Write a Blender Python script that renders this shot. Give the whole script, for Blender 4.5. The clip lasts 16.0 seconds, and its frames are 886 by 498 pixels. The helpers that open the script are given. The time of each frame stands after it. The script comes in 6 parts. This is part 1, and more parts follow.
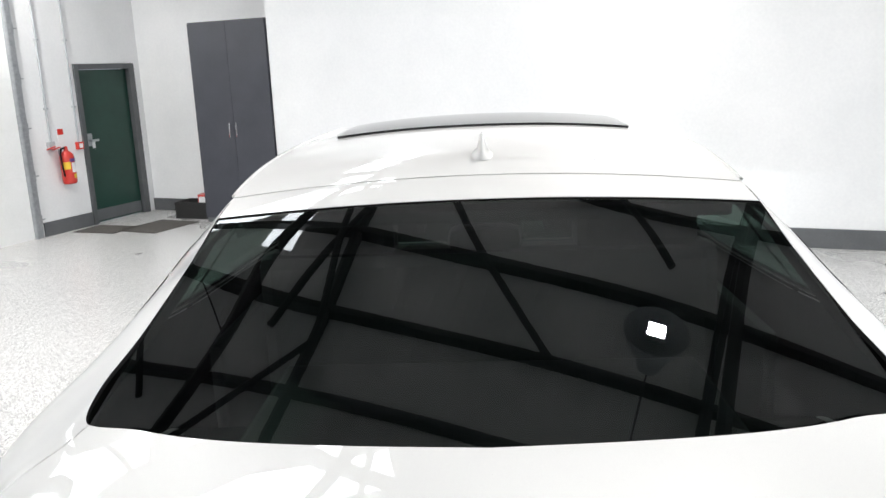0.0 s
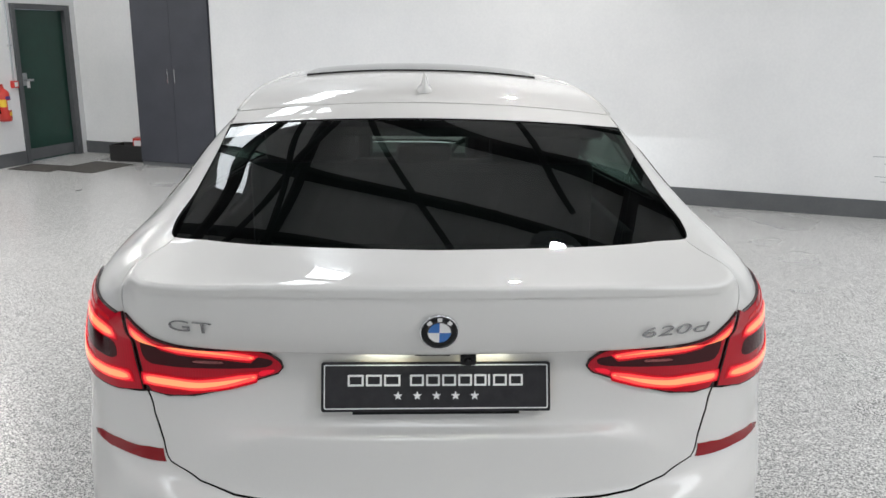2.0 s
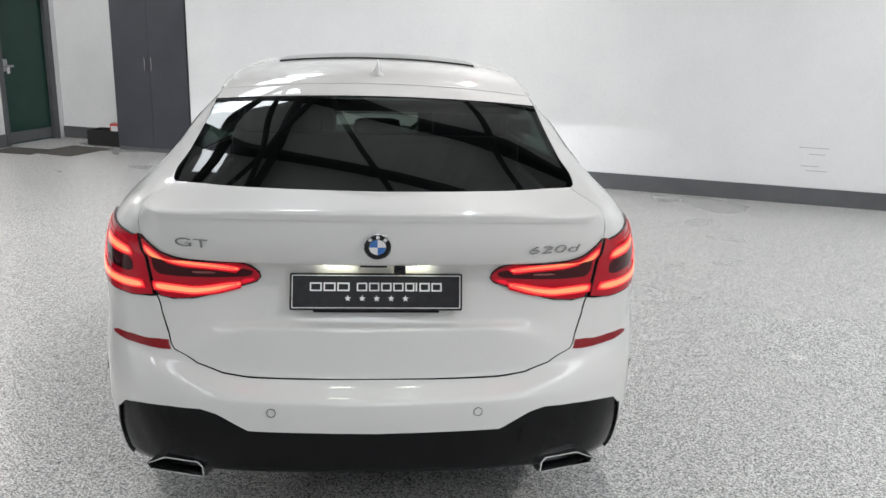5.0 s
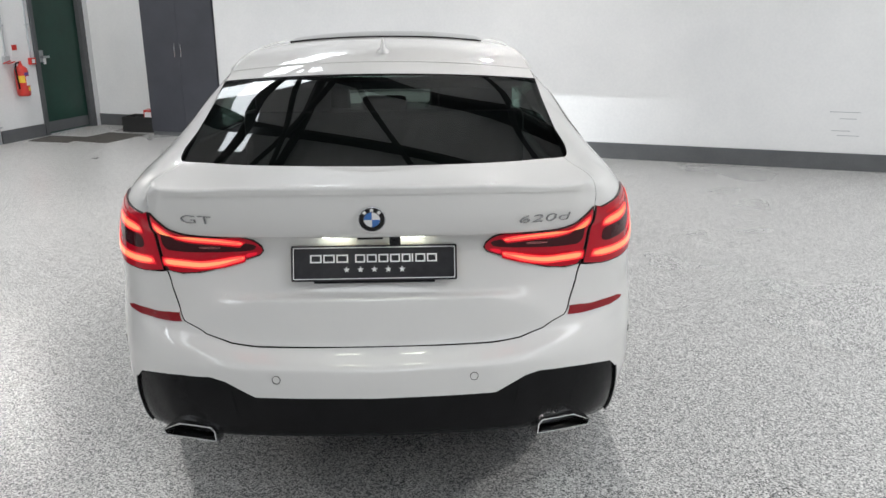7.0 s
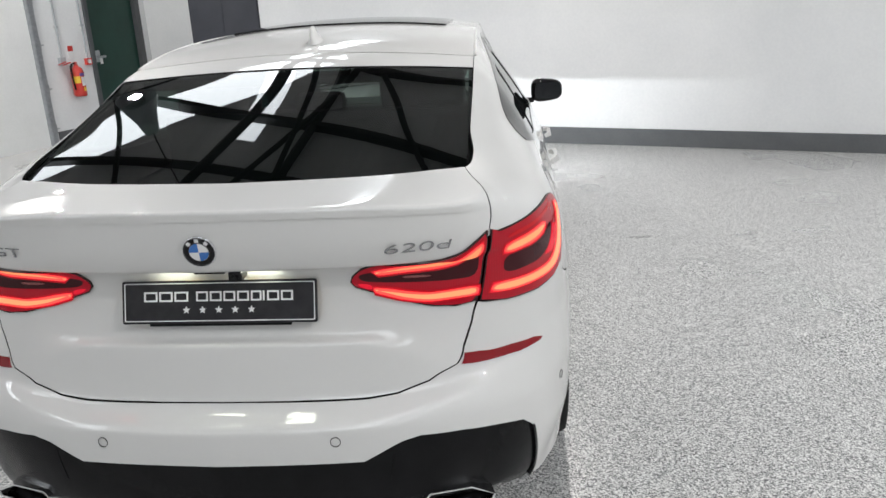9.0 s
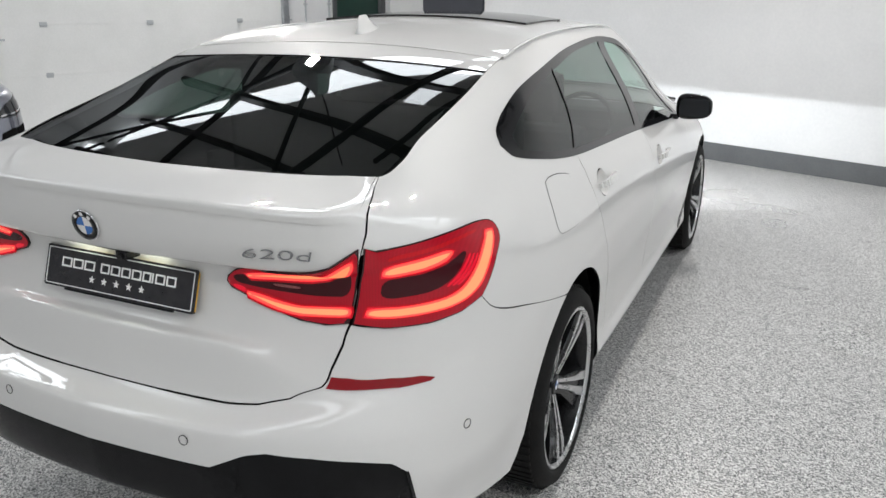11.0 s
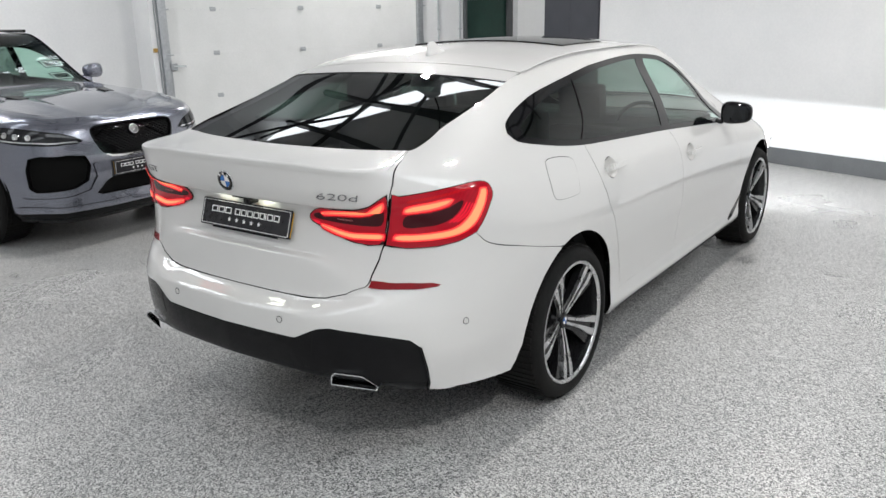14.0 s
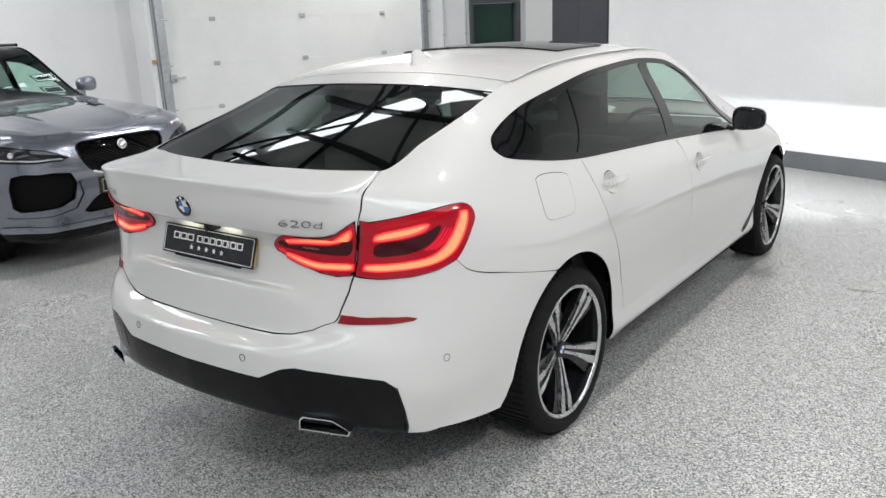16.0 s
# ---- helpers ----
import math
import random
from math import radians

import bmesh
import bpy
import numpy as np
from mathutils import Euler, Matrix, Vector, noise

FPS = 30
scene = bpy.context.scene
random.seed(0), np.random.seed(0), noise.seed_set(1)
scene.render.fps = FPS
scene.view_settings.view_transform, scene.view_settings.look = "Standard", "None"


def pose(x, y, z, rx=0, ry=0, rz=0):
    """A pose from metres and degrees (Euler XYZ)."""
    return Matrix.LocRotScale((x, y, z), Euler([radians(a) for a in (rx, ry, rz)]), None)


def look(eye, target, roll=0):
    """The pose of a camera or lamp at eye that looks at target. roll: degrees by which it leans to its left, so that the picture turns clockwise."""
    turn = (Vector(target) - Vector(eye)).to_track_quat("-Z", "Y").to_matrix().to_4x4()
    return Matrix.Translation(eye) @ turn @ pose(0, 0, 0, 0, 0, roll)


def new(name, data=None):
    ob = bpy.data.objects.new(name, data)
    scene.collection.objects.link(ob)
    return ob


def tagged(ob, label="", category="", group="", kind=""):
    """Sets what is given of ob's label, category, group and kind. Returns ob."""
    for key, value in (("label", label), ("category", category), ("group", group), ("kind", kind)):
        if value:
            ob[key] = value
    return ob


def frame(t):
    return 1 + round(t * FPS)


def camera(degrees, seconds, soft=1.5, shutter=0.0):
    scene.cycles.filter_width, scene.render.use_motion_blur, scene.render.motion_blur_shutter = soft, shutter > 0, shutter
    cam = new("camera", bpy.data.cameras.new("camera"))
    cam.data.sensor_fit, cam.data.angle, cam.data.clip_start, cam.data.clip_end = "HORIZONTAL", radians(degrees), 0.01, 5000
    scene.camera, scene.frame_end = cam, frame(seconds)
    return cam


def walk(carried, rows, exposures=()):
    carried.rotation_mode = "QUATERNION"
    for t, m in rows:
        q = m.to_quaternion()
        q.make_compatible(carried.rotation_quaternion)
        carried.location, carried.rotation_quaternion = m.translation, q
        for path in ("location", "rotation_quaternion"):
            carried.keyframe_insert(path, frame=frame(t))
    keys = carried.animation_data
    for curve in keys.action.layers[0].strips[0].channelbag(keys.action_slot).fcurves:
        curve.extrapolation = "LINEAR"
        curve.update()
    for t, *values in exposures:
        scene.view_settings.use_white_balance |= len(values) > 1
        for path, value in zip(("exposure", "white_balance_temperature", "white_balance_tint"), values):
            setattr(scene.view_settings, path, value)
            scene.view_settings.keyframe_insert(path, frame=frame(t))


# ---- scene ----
cam = camera(57.9, 16.0)
PATH = [
    (0, (0.0, -0.84, 1.765), (-0.105, 1.108, 1.326), -2.4),
    (0.4, (0.002, -1.015, 1.758), (-0.073, 0.922, 1.264), -1.4),
    (0.8, (0.008, -1.209, 1.73), (-0.041, 0.733, 1.247), -1.0),
    (1.5, (-0.038, -1.475, 1.715), (0.005, 0.458, 1.216), 0.4),
    (2, (-0.075, -1.627, 1.735), (0.023, 0.299, 1.213), 0.9),
    (2.5, (-0.075, -1.77, 1.725), (0.082, 0.159, 1.228), 1.4),
    (3, (-0.047, -1.9, 1.715), (0.149, 0.026, 1.21), 1.7),
    (3.5, (-0.015, -2.006, 1.728), (0.183, -0.083, 1.197), 1.6),
    (4, (-0.012, -2.105, 1.728), (0.174, -0.186, 1.198), 1.7),
    (6.5, (0.065, -2.36, 1.744), (0.193, -0.444, 1.186), 1.0),
    (7, (0.127, -2.356, 1.738), (0.198, -0.446, 1.151), -0.3),
    (7.5, (0.218, -2.272, 1.733), (0.223, -0.368, 1.125), -1.7),
    (8, (0.337, -2.125, 1.726), (0.299, -0.223, 1.108), -2.7),
    (8.5, (0.514, -1.985, 1.717), (0.417, -0.085, 1.103), -3.2),
    (8.7, (0.617, -1.929, 1.708), (0.489, -0.029, 1.094), -3.2),
    (10.8, (1.523, -1.397, 1.678), (0.81, 0.368, 1.066), 0.5),
    (11, (1.596, -1.396, 1.678), (0.804, 0.335, 1.066), 0.5),
    (11.5, (1.753, -1.446, 1.67), (0.842, 0.231, 1.071), 0.3),
    (12, (1.895, -1.589, 1.678), (0.912, 0.05, 1.09), 0.1),
    (12.5, (2.026, -1.718, 1.708), (0.994, -0.106, 1.13), -0.3),
    (13, (2.162, -1.819, 1.721), (1.089, -0.229, 1.154), -0.7),
    (13.5, (2.327, -1.929, 1.721), (1.226, -0.357, 1.158), -1.0),
    (14, (2.471, -2.037, 1.727), (1.352, -0.478, 1.163), -1.2),
    (14.5, (2.544, -2.075, 1.737), (1.406, -0.53, 1.174), -1.5),
    (15, (2.545, -2.028, 1.734), (1.395, -0.491, 1.173), -1.7),
    (15.5, (2.483, -1.897, 1.722), (1.324, -0.363, 1.169), -1.9),
    (16, (2.413, -1.717, 1.724), (1.257, -0.181, 1.173), -2.3),
]
EXPOSURES = [(0.0, 0.5), (0.5, 0.25), (0.9, 0.0), (8.5, -0.03), (11.0, -0.14), (12.5, -0.03), (16.0, 0.0)]
walk(cam, [(t, look(eye, target, roll)) for t, eye, target, roll in PATH], EXPOSURES)

# ---- light ----
ROOM = pose(0, 0, -.02, 0, 0, -20)      # the hall stands twenty degrees off the white car's axis
P_LEFT, P_RIGHT, Q_FAR, Q_BACK, Z_EAVE = -7.85, 8.2, 7.32, -9.0, 4.3
world = bpy.data.worlds.new("world")
scene.world = world
world.use_nodes = True
world.node_tree.nodes["Background"].inputs[0].default_value = (0.75, 0.85, 1.0, 1)
world.node_tree.nodes["Background"].inputs[1].default_value = 0.4


def area_lamp(name, m, sx, sy, watts, colour):
    d = bpy.data.lights.new(name, "AREA")
    d.shape, d.size, d.size_y, d.energy, d.color = "RECTANGLE", sx, sy, watts, colour
    o = new(name, d)
    o.matrix_world = m
    return o


def roof_z(q):
    """Height of the pitched roof's underside: the ridge runs along the far wall's direction."""
    return Z_EAVE + 1.9 * (1 - abs(q + 0.8) / 8.2)


# the first three show mirrored in the window; the other five are added fill
# rooflights and added fill: middle p and q, width, length, turn, watts
SKYLIGHTS_AND_FILL = [(-5.9, 3.42, .42, 7.05, -58, 60), (-3.55, 4.75, .34, 1.9, 0, 11), (-3.75, 6.6, .5, 1.5, 0, 16), (4.6, 2.6, 2.4, 7.6, 0, 225), (-6.4, -2.6, 1.0, 4.0, 0, 90),
             (-3.4, -4.9, 1.0, 6.5, 0, 60), (1.7, -4.9, 1.8, 6.5, 0, 95), (6.0, -4.9, 1.8, 6.5, 0, 90)]
for p, q, wide, long, turn, watts in SKYLIGHTS_AND_FILL:
    slope = -math.degrees(math.atan2(1.9, 8.2)) * (1 if q > -.8 else -1)
    area_lamp("rooflight_and_fill", ROOM @ pose(p, q, roof_z(q) - .03, slope, 0, 0) @ pose(0, 0, 0, 0, 0, turn), wide, long, watts, (0.897, 0.95, 0.993))
# second lamp shows mirrored, third follows floor shadows, the rest are added fill
LAMPS = [(-7.4, 5.2, 55), (-3.7, 2.9, 85), (.1, 2.7, 46), (-1.0, 5.9, 34), (3.6, 5.2, 46), (3.9, -.6, 78), (-6.6, -1.5, 100), (-1.5, -5.5, 34)]
for p, q, watts in LAMPS:
    area_lamp("high_bay_and_fill", ROOM @ pose(p, q, 3.69), 0.10, 0.10, watts, (1.0, 0.975, 0.945))

# ---- materials ----
def material(name, colour, rough=0.5, metal=0.0, coat=0.0, coat_rough=0.03, ior=1.5):
    m = bpy.data.materials.new(name)
    m.use_nodes = True
    b = m.node_tree.nodes["Principled BSDF"]
    b.inputs["Base Color"].default_value = (*colour, 1)
    b.inputs["Roughness"].default_value, b.inputs["Metallic"].default_value = rough, metal
    b.inputs["Coat Weight"].default_value, b.inputs["Coat Roughness"].default_value = coat, coat_rough
    b.inputs["IOR"].default_value = ior
    return m


def node(m, kind, **inputs):
    n = m.node_tree.nodes.new(kind)
    for k, v in inputs.items():
        n.inputs[k.replace("_", " ")].default_value = v
    return n


def link(m, a, out, b, inp):
    m.node_tree.links.new(a.outputs[out], b.inputs[inp])


def coords(m):
    return node(m, "ShaderNodeTexCoord")


def ramp(m, stops):
    n = m.node_tree.nodes.new("ShaderNodeValToRGB")
    while len(n.color_ramp.elements) < len(stops):
        n.color_ramp.elements.new(0.5)
    for e, (at, c) in zip(n.color_ramp.elements, stops):
        e.position, e.color = at, (*c, 1) if len(c) == 3 else c
    return n


def mottled(name, dark, light, scale=3.0, rough=0.6, bump=0.0, fine=60.0, rough_spread=0.1, metal=0.0, coat=0.0):
    """A surface whose colour wanders between two near tones at a large and a small scale, with uneven gloss and fine relief."""
    m = material(name, light, rough, metal, coat)
    b, c = m.node_tree.nodes["Principled BSDF"], coords(m)
    a = node(m, "ShaderNodeTexNoise", Scale=scale, Detail=6.0, Roughness=0.6)
    f = node(m, "ShaderNodeTexNoise", Scale=fine, Detail=3.0)
    link(m, c, "Object", a, "Vector"), link(m, c, "Object", f, "Vector")
    mix = node(m, "ShaderNodeMath")
    mix.operation = "MULTIPLY_ADD"
    mix.inputs[1].default_value = 0.3
    link(m, f, "Fac", mix, 0)
    sub = node(m, "ShaderNodeMath")
    sub.operation = "MULTIPLY"
    sub.inputs[1].default_value = 0.7
    link(m, a, "Fac", sub, 0), link(m, sub, "Value", mix, 2)
    r = ramp(m, [(0.35, dark), (0.65, light)])
    link(m, mix, "Value", r, "Fac"), link(m, r, "Color", b, "Base Color")
    g = node(m, "ShaderNodeMapRange", To_Min=rough - rough_spread, To_Max=rough + rough_spread)
    link(m, a, "Fac", g, "Value"), link(m, g, "Result", b, "Roughness")
    if bump:
        n = node(m, "ShaderNodeBump", Strength=bump, Distance=0.004)
        link(m, f, "Fac", n, "Height"), link(m, n, "Normal", b, "Normal")
    return m


def pane_glass(name, tint, rough=0.0, ior=1.5):
    """A thin pane: tinted see-through, with a real mirror image that grows with the angle."""
    m = bpy.data.materials.new(name)
    m.use_nodes = True
    nt = m.node_tree
    nt.nodes.remove(nt.nodes["Principled BSDF"])
    out = nt.nodes["Material Output"]
    t, g = node(m, "ShaderNodeBsdfTransparent"), node(m, "ShaderNodeBsdfGlossy")
    t.inputs["Color"].default_value = (*tint, 1)
    g.inputs["Roughness"].default_value = rough
    # mirror share by angle, the same from both sides of the pane
    f0 = ((ior - 1) / (ior + 1)) ** 2
    lw, f, mix = node(m, "ShaderNodeLayerWeight", Blend=0.5), node(m, "ShaderNodeMath"), node(m, "ShaderNodeMixShader")
    f.operation = "POWER"
    f.inputs[1].default_value = 5.0
    share = node(m, "ShaderNodeMapRange", To_Min=f0, To_Max=1.0)
    link(m, lw, "Facing", f, 0), link(m, f, "Value", share, "Value"), link(m, share, "Result", mix, "Fac"), link(m, t, "BSDF", mix, 1), link(m, g, "BSDF", mix, 2)
    link(m, mix, "Shader", out, "Surface")
    return m


def glowing(name, colour, strength, base=(0.3, 0.01, 0.01)):
    m = material(name, base, 0.07)
    b = m.node_tree.nodes["Principled BSDF"]
    b.inputs["Emission Color"].default_value, b.inputs["Emission Strength"].default_value = (*colour, 1), strength
    return m


def flake_floor(name):
    """Grey resin floor with black, grey and white flakes under a satin clear coat, with scuffs and uneven sheen."""
    m = material(name, (0.45, 0.46, 0.47), 0.35)
    b, c = m.node_tree.nodes["Principled BSDF"], coords(m)
    v = node(m, "ShaderNodeTexVoronoi", Scale=200.0)
    link(m, c, "Object", v, "Vector")
    sep = node(m, "ShaderNodeSeparateColor")
    link(m, v, "Color", sep, "Color")
    r = ramp(m, [(0.0, (0.045, 0.045, 0.047)), (0.22, (0.20, 0.20, 0.202)), (0.5, (0.45, 0.447, 0.44)), (0.88, (0.80, 0.792, 0.776))])
    link(m, sep, "Red", r, "Fac")
    big = node(m, "ShaderNodeTexNoise", Scale=0.55, Detail=3.0, Roughness=0.5)
    link(m, c, "Object", big, "Vector")
    tone = ramp(m, [(0.3, (0.95, 0.952, 0.955)), (0.7, (1.0, 1.0, 1.0))])
    link(m, big, "Fac", tone, "Fac")
    mul = node(m, "ShaderNodeMix")
    mul.data_type, mul.blend_type = "RGBA", "MULTIPLY"
    mul.inputs[0].default_value = 1.0
    m.node_tree.links.new(r.outputs["Color"], mul.inputs[6])
    m.node_tree.links.new(tone.outputs["Color"], mul.inputs[7])
    m.node_tree.links.new(mul.outputs[2], b.inputs["Base Color"])
    g = node(m, "ShaderNodeMapRange", From_Min=0.3, From_Max=0.7, To_Min=0.26, To_Max=0.31)
    link(m, big, "Fac", g, "Value"), link(m, g, "Result", b, "Roughness")
    fine = node(m, "ShaderNodeTexNoise", Scale=140.0, Detail=2.0)
    link(m, c, "Object", fine, "Vector")
    n = node(m, "ShaderNodeBump", Strength=0.05, Distance=0.002)
    link(m, fine, "Fac", n, "Height"), link(m, n, "Normal", b, "Normal")
    return m


def paint(name, colour, flake=0.0, rough=0.35, metal=0.0):
    """Car paint: colour coat with a faint flake and orange peel under clear lacquer."""
    m = material(name, colour, rough, metal, 1.0, 0.012)
    m.node_tree.nodes["Principled BSDF"].inputs["Coat IOR"].default_value = 1.72
    b, c = m.node_tree.nodes["Principled BSDF"], coords(m)
    f = node(m, "ShaderNodeTexNoise", Scale=900.0, Detail=1.0)
    link(m, c, "Object", f, "Vector")
    r = ramp(m, [(0.35, tuple(k * (1 - flake) for k in colour)), (0.65, tuple(min(1, k * (1 + flake)) for k in colour))])
    link(m, f, "Fac", r, "Fac"), link(m, r, "Color", b, "Base Color")
    return m


WHITE_PAINT = paint("white_car_paint", (0.72, 0.71, 0.693), 0.03, 0.5)
GREY_PAINT = paint("grey_car_paint", (0.215, 0.225, 0.275), 0.2, 0.24, 0.8)
BLACK_GLOSS = material("black_gloss_plastic", (0.006, 0.006, 0.007), 0.06, ior=1.38)
ROOF_GLASS = material("black_roof_glass", (0.008, 0.008, 0.009), 0.04)
BLACK_SATIN = mottled("black_satin_plastic", (0.006, 0.006, 0.0065), (0.009, 0.009, 0.010), 12, 0.24, 0.03, 300, 0.06)
BLACK_SATIN.node_tree.nodes["Principled BSDF"].inputs["Specular IOR Level"].default_value = 0.16
DARK = material("dark_shell", (0.008, 0.008, 0.008), 0.8)
RUBBER = mottled("tyre_rubber", (0.007, 0.007, 0.007), (0.016, 0.0155, 0.015), 9, 0.75, 0.2, 160)
TINTED = pane_glass("privacy_glass", (0.25, 0.33, 0.30), ior=1.75)
CLEAR = pane_glass("clear_glass", (0.72, 0.92, 0.84), ior=1.75)
DARK_CHROME = material("dark_chrome", (0.30, 0.30, 0.31), 0.15, 1.0)
BADGE = material("badge_chrome", (0.36, 0.36, 0.37), 0.10, 1.0)
CHROME = material("chrome", (0.85, 0.85, 0.86), 0.08, 1.0)
ALLOY = mottled("machined_alloy", (0.55, 0.55, 0.56), (0.72, 0.72, 0.72), 14, 0.28, 0.0, 200, 0.06, 1.0)
ALLOY_DARK = material("dark_wheel_lacquer", (0.010, 0.010, 0.011), 0.2, 0.0, 0.0)
DISC = mottled("brake_disc_steel", (0.10, 0.10, 0.10), (0.17, 0.17, 0.17), 20, 0.4, 0.0, 80, 0.05, 1.0)
for _m, _s in ((DARK, 0.06), (RUBBER, 0.18)):
    _m.node_tree.nodes["Principled BSDF"].inputs["Specular IOR Level"].default_value = _s
# black for folded edges and joint lines, where the gaps lie in shade
JOINT_DARK = material("joint_black", (0.006, 0.006, 0.006), 0.8)
JOINT_DARK.node_tree.nodes["Principled BSDF"].inputs["Specular IOR Level"].default_value = 0.08
SMOKED_LENS = material("smoked_lens", (0.045, 0.004, 0.007), 0.06)
RED_GLOW = glowing("lit_tail_bar", (1.0, 0.07, 0.055), 1.5)
RED_HALO = glowing("lit_bar_surround", (1.0, 0.010, 0.045), 0.62, (0.25, 0.002, 0.004))
RED_SOFT = glowing("lit_red_lens", (1.0, 0.008, 0.05), 0.10, (0.30, 0.003, 0.010))
RED_CORE = glowing("lit_bar_core", (1.0, 0.32, 0.14), 1.35)
RED_EDGE = glowing("lit_bar_fringe", (1.0, 0.006, 0.02), 0.38, (0.22, 0.002, 0.004))
LENS_EDGE = material("dark_lens_edge", (0.03, 0.002, 0.004), 0.12)
# fine upright stripes of stronger and weaker glow, in place of moulded ribs
for _m, _lo, _hi in ((RED_SOFT, 0.08, 0.13), (RED_EDGE, 0.28, 0.34)):
    _w = node(_m, "ShaderNodeTexWave", Scale=48.0)
    _c, _r = coords(_m), node(_m, "ShaderNodeMapRange", To_Min=_lo, To_Max=_hi)
    link(_m, _c, "Object", _w, "Vector"), link(_m, _w, "Fac", _r, "Value")
    link(_m, _r, "Result", _m.node_tree.nodes["Principled BSDF"], "Emission Strength")
for _m in (RED_SOFT, RED_GLOW, RED_CORE, RED_HALO, RED_EDGE):
    _m.node_tree.nodes["Principled BSDF"].inputs["Coat Weight"].default_value = 0.15
    _m.node_tree.nodes["Principled BSDF"].inputs["Specular IOR Level"].default_value = 0.3
SMOKED_LENS.node_tree.nodes["Principled BSDF"].inputs["Specular IOR Level"].default_value = 0.3
REFLECTOR = material("red_reflector", (0.25, 0.005, 0.010), 0.2, coat=0.12)
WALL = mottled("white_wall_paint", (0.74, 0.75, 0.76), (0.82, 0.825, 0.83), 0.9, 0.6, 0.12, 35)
# tone of the unseen walls, set for the light they bounce onto the car
WALL_BOUNCE = mottled("bounce_wall_tone", (0.66, 0.665, 0.67), (0.74, 0.745, 0.75), 0.9, 0.6, 0.12, 35)
PLINTH = mottled("grey_plinth_paint", (0.085, 0.09, 0.095), (0.12, 0.125, 0.13), 3, 0.5, 0.1, 60)
FLOOR = flake_floor("flake_resin_floor")
ROOF_SHEET = mottled("roof_sheet", (0.60, 0.605, 0.61), (0.70, 0.705, 0.71), 2, 0.6)
STEEL_DARK = mottled("dark_painted_steel", (0.02, 0.02, 0.022), (0.035, 0.035, 0.04), 8, 0.5)
CLEAR_LENS = glowing("lit_headlamp", (1.0, 1.0, 1.0), 3.0, (0.6, 0.6, 0.6))
HEAD_WATTS = 85
CHROME_RED = material("lens_inlay", (0.35, 0.12, 0.12), 0.15, 0.8)

# ---- builders ----
def part(name, bm, mat, parent=None, label="", smooth=False):
    """Links a bmesh as one mesh object, under its thing where a parent is given."""
    me = bpy.data.meshes.new(name)
    bm.to_mesh(me)
    bm.free()
    if smooth:
        me.polygons.foreach_set("use_smooth", [True] * len(me.polygons))
    return mesh_part(name, me, mat, parent, label)


def mesh_part(name, me, mat, parent=None, label=""):
    for m in (mat if isinstance(mat, (list, tuple)) else [mat]):
        me.materials.append(m)
    o = new(name, me)
    if parent is not None:
        o.parent = parent
    if label:
        o["label"] = label
    return o


def box(bm, x0, y0, z0, x1, y1, z1, bevel=0.0, m=None):
    """Adds a box, bevelled where asked, to a bmesh."""
    r = bmesh.ops.create_cube(bm, size=1.0)
    vs = r["verts"]
    bmesh.ops.scale(bm, vec=(x1 - x0, y1 - y0, z1 - z0), verts=vs)
    bmesh.ops.translate(bm, vec=((x0 + x1) / 2, (y0 + y1) / 2, (z0 + z1) / 2), verts=vs)
    if bevel:
        es = list({e for v in vs for e in v.link_edges})
        r = bmesh.ops.bevel(bm, geom=es, offset=bevel, segments=2, affect="EDGES", profile=0.6)
        vs = list({v for f in r["faces"] for v in f.verts} | {v for v in vs if v.is_valid})
    if m is not None:
        bmesh.ops.transform(bm, matrix=m, verts=vs)
    return vs


def boxed(name, dims, mat, parent=None, label="", bevel=0.0, m=None):
    bm = bmesh.new()
    box(bm, *dims, bevel=bevel, m=m)
    return part(name, bm, mat, parent, label)


def rod(bm, a, b, r, r2=None, seg=12):
    """Adds a round bar from a to b."""
    a, b = Vector(a), Vector(b)
    d = b - a
    q = d.to_track_quat("Z", "Y").to_matrix().to_4x4()
    bmesh.ops.create_cone(bm, cap_ends=True, segments=seg, radius1=r, radius2=r if r2 is None else r2, depth=d.length,
                          matrix=Matrix.Translation((a + b) / 2) @ q)


def lathe(bm, pts, seg=48, axis="X", at=(0, 0, 0)):
    """Adds a body of revolution; pts are (radius, place along the axis)."""
    rings = []
    for r, a in pts:
        ring = []
        for k in range(seg):
            t = 2 * math.pi * k / seg
            c = (a, r * math.cos(t), r * math.sin(t)) if axis == "X" else (r * math.cos(t), r * math.sin(t), a) if axis == "Z" else (r * math.cos(t), a, r * math.sin(t))
            ring.append(bm.verts.new(Vector(c) + Vector(at)))
        rings.append(ring)
    for a, b in zip(rings, rings[1:]):
        for k in range(seg):
            bm.faces.new((a[k], a[(k + 1) % seg], b[(k + 1) % seg], b[k]))


def thing(name, label, category, m=None, group="", kind=""):
    o = new(name)
    if m is not None:
        o.matrix_world = m
    return tagged(o, label, category, group, kind)


def inside(poly, pts):
    """Which points lie inside a polygon."""
    poly, pts = np.asarray(poly), np.asarray(pts)
    x, y = pts[:, 0], pts[:, 1]
    r = np.zeros(len(pts), bool)
    for (x0, y0), (x1, y1) in zip(poly, np.roll(poly, -1, 0)):
        if y0 != y1:
            c = (y0 > y) != (y1 > y)
            r ^= c & (x < (x1 - x0) * (y - y0) / (y1 - y0) + x0)
    return r


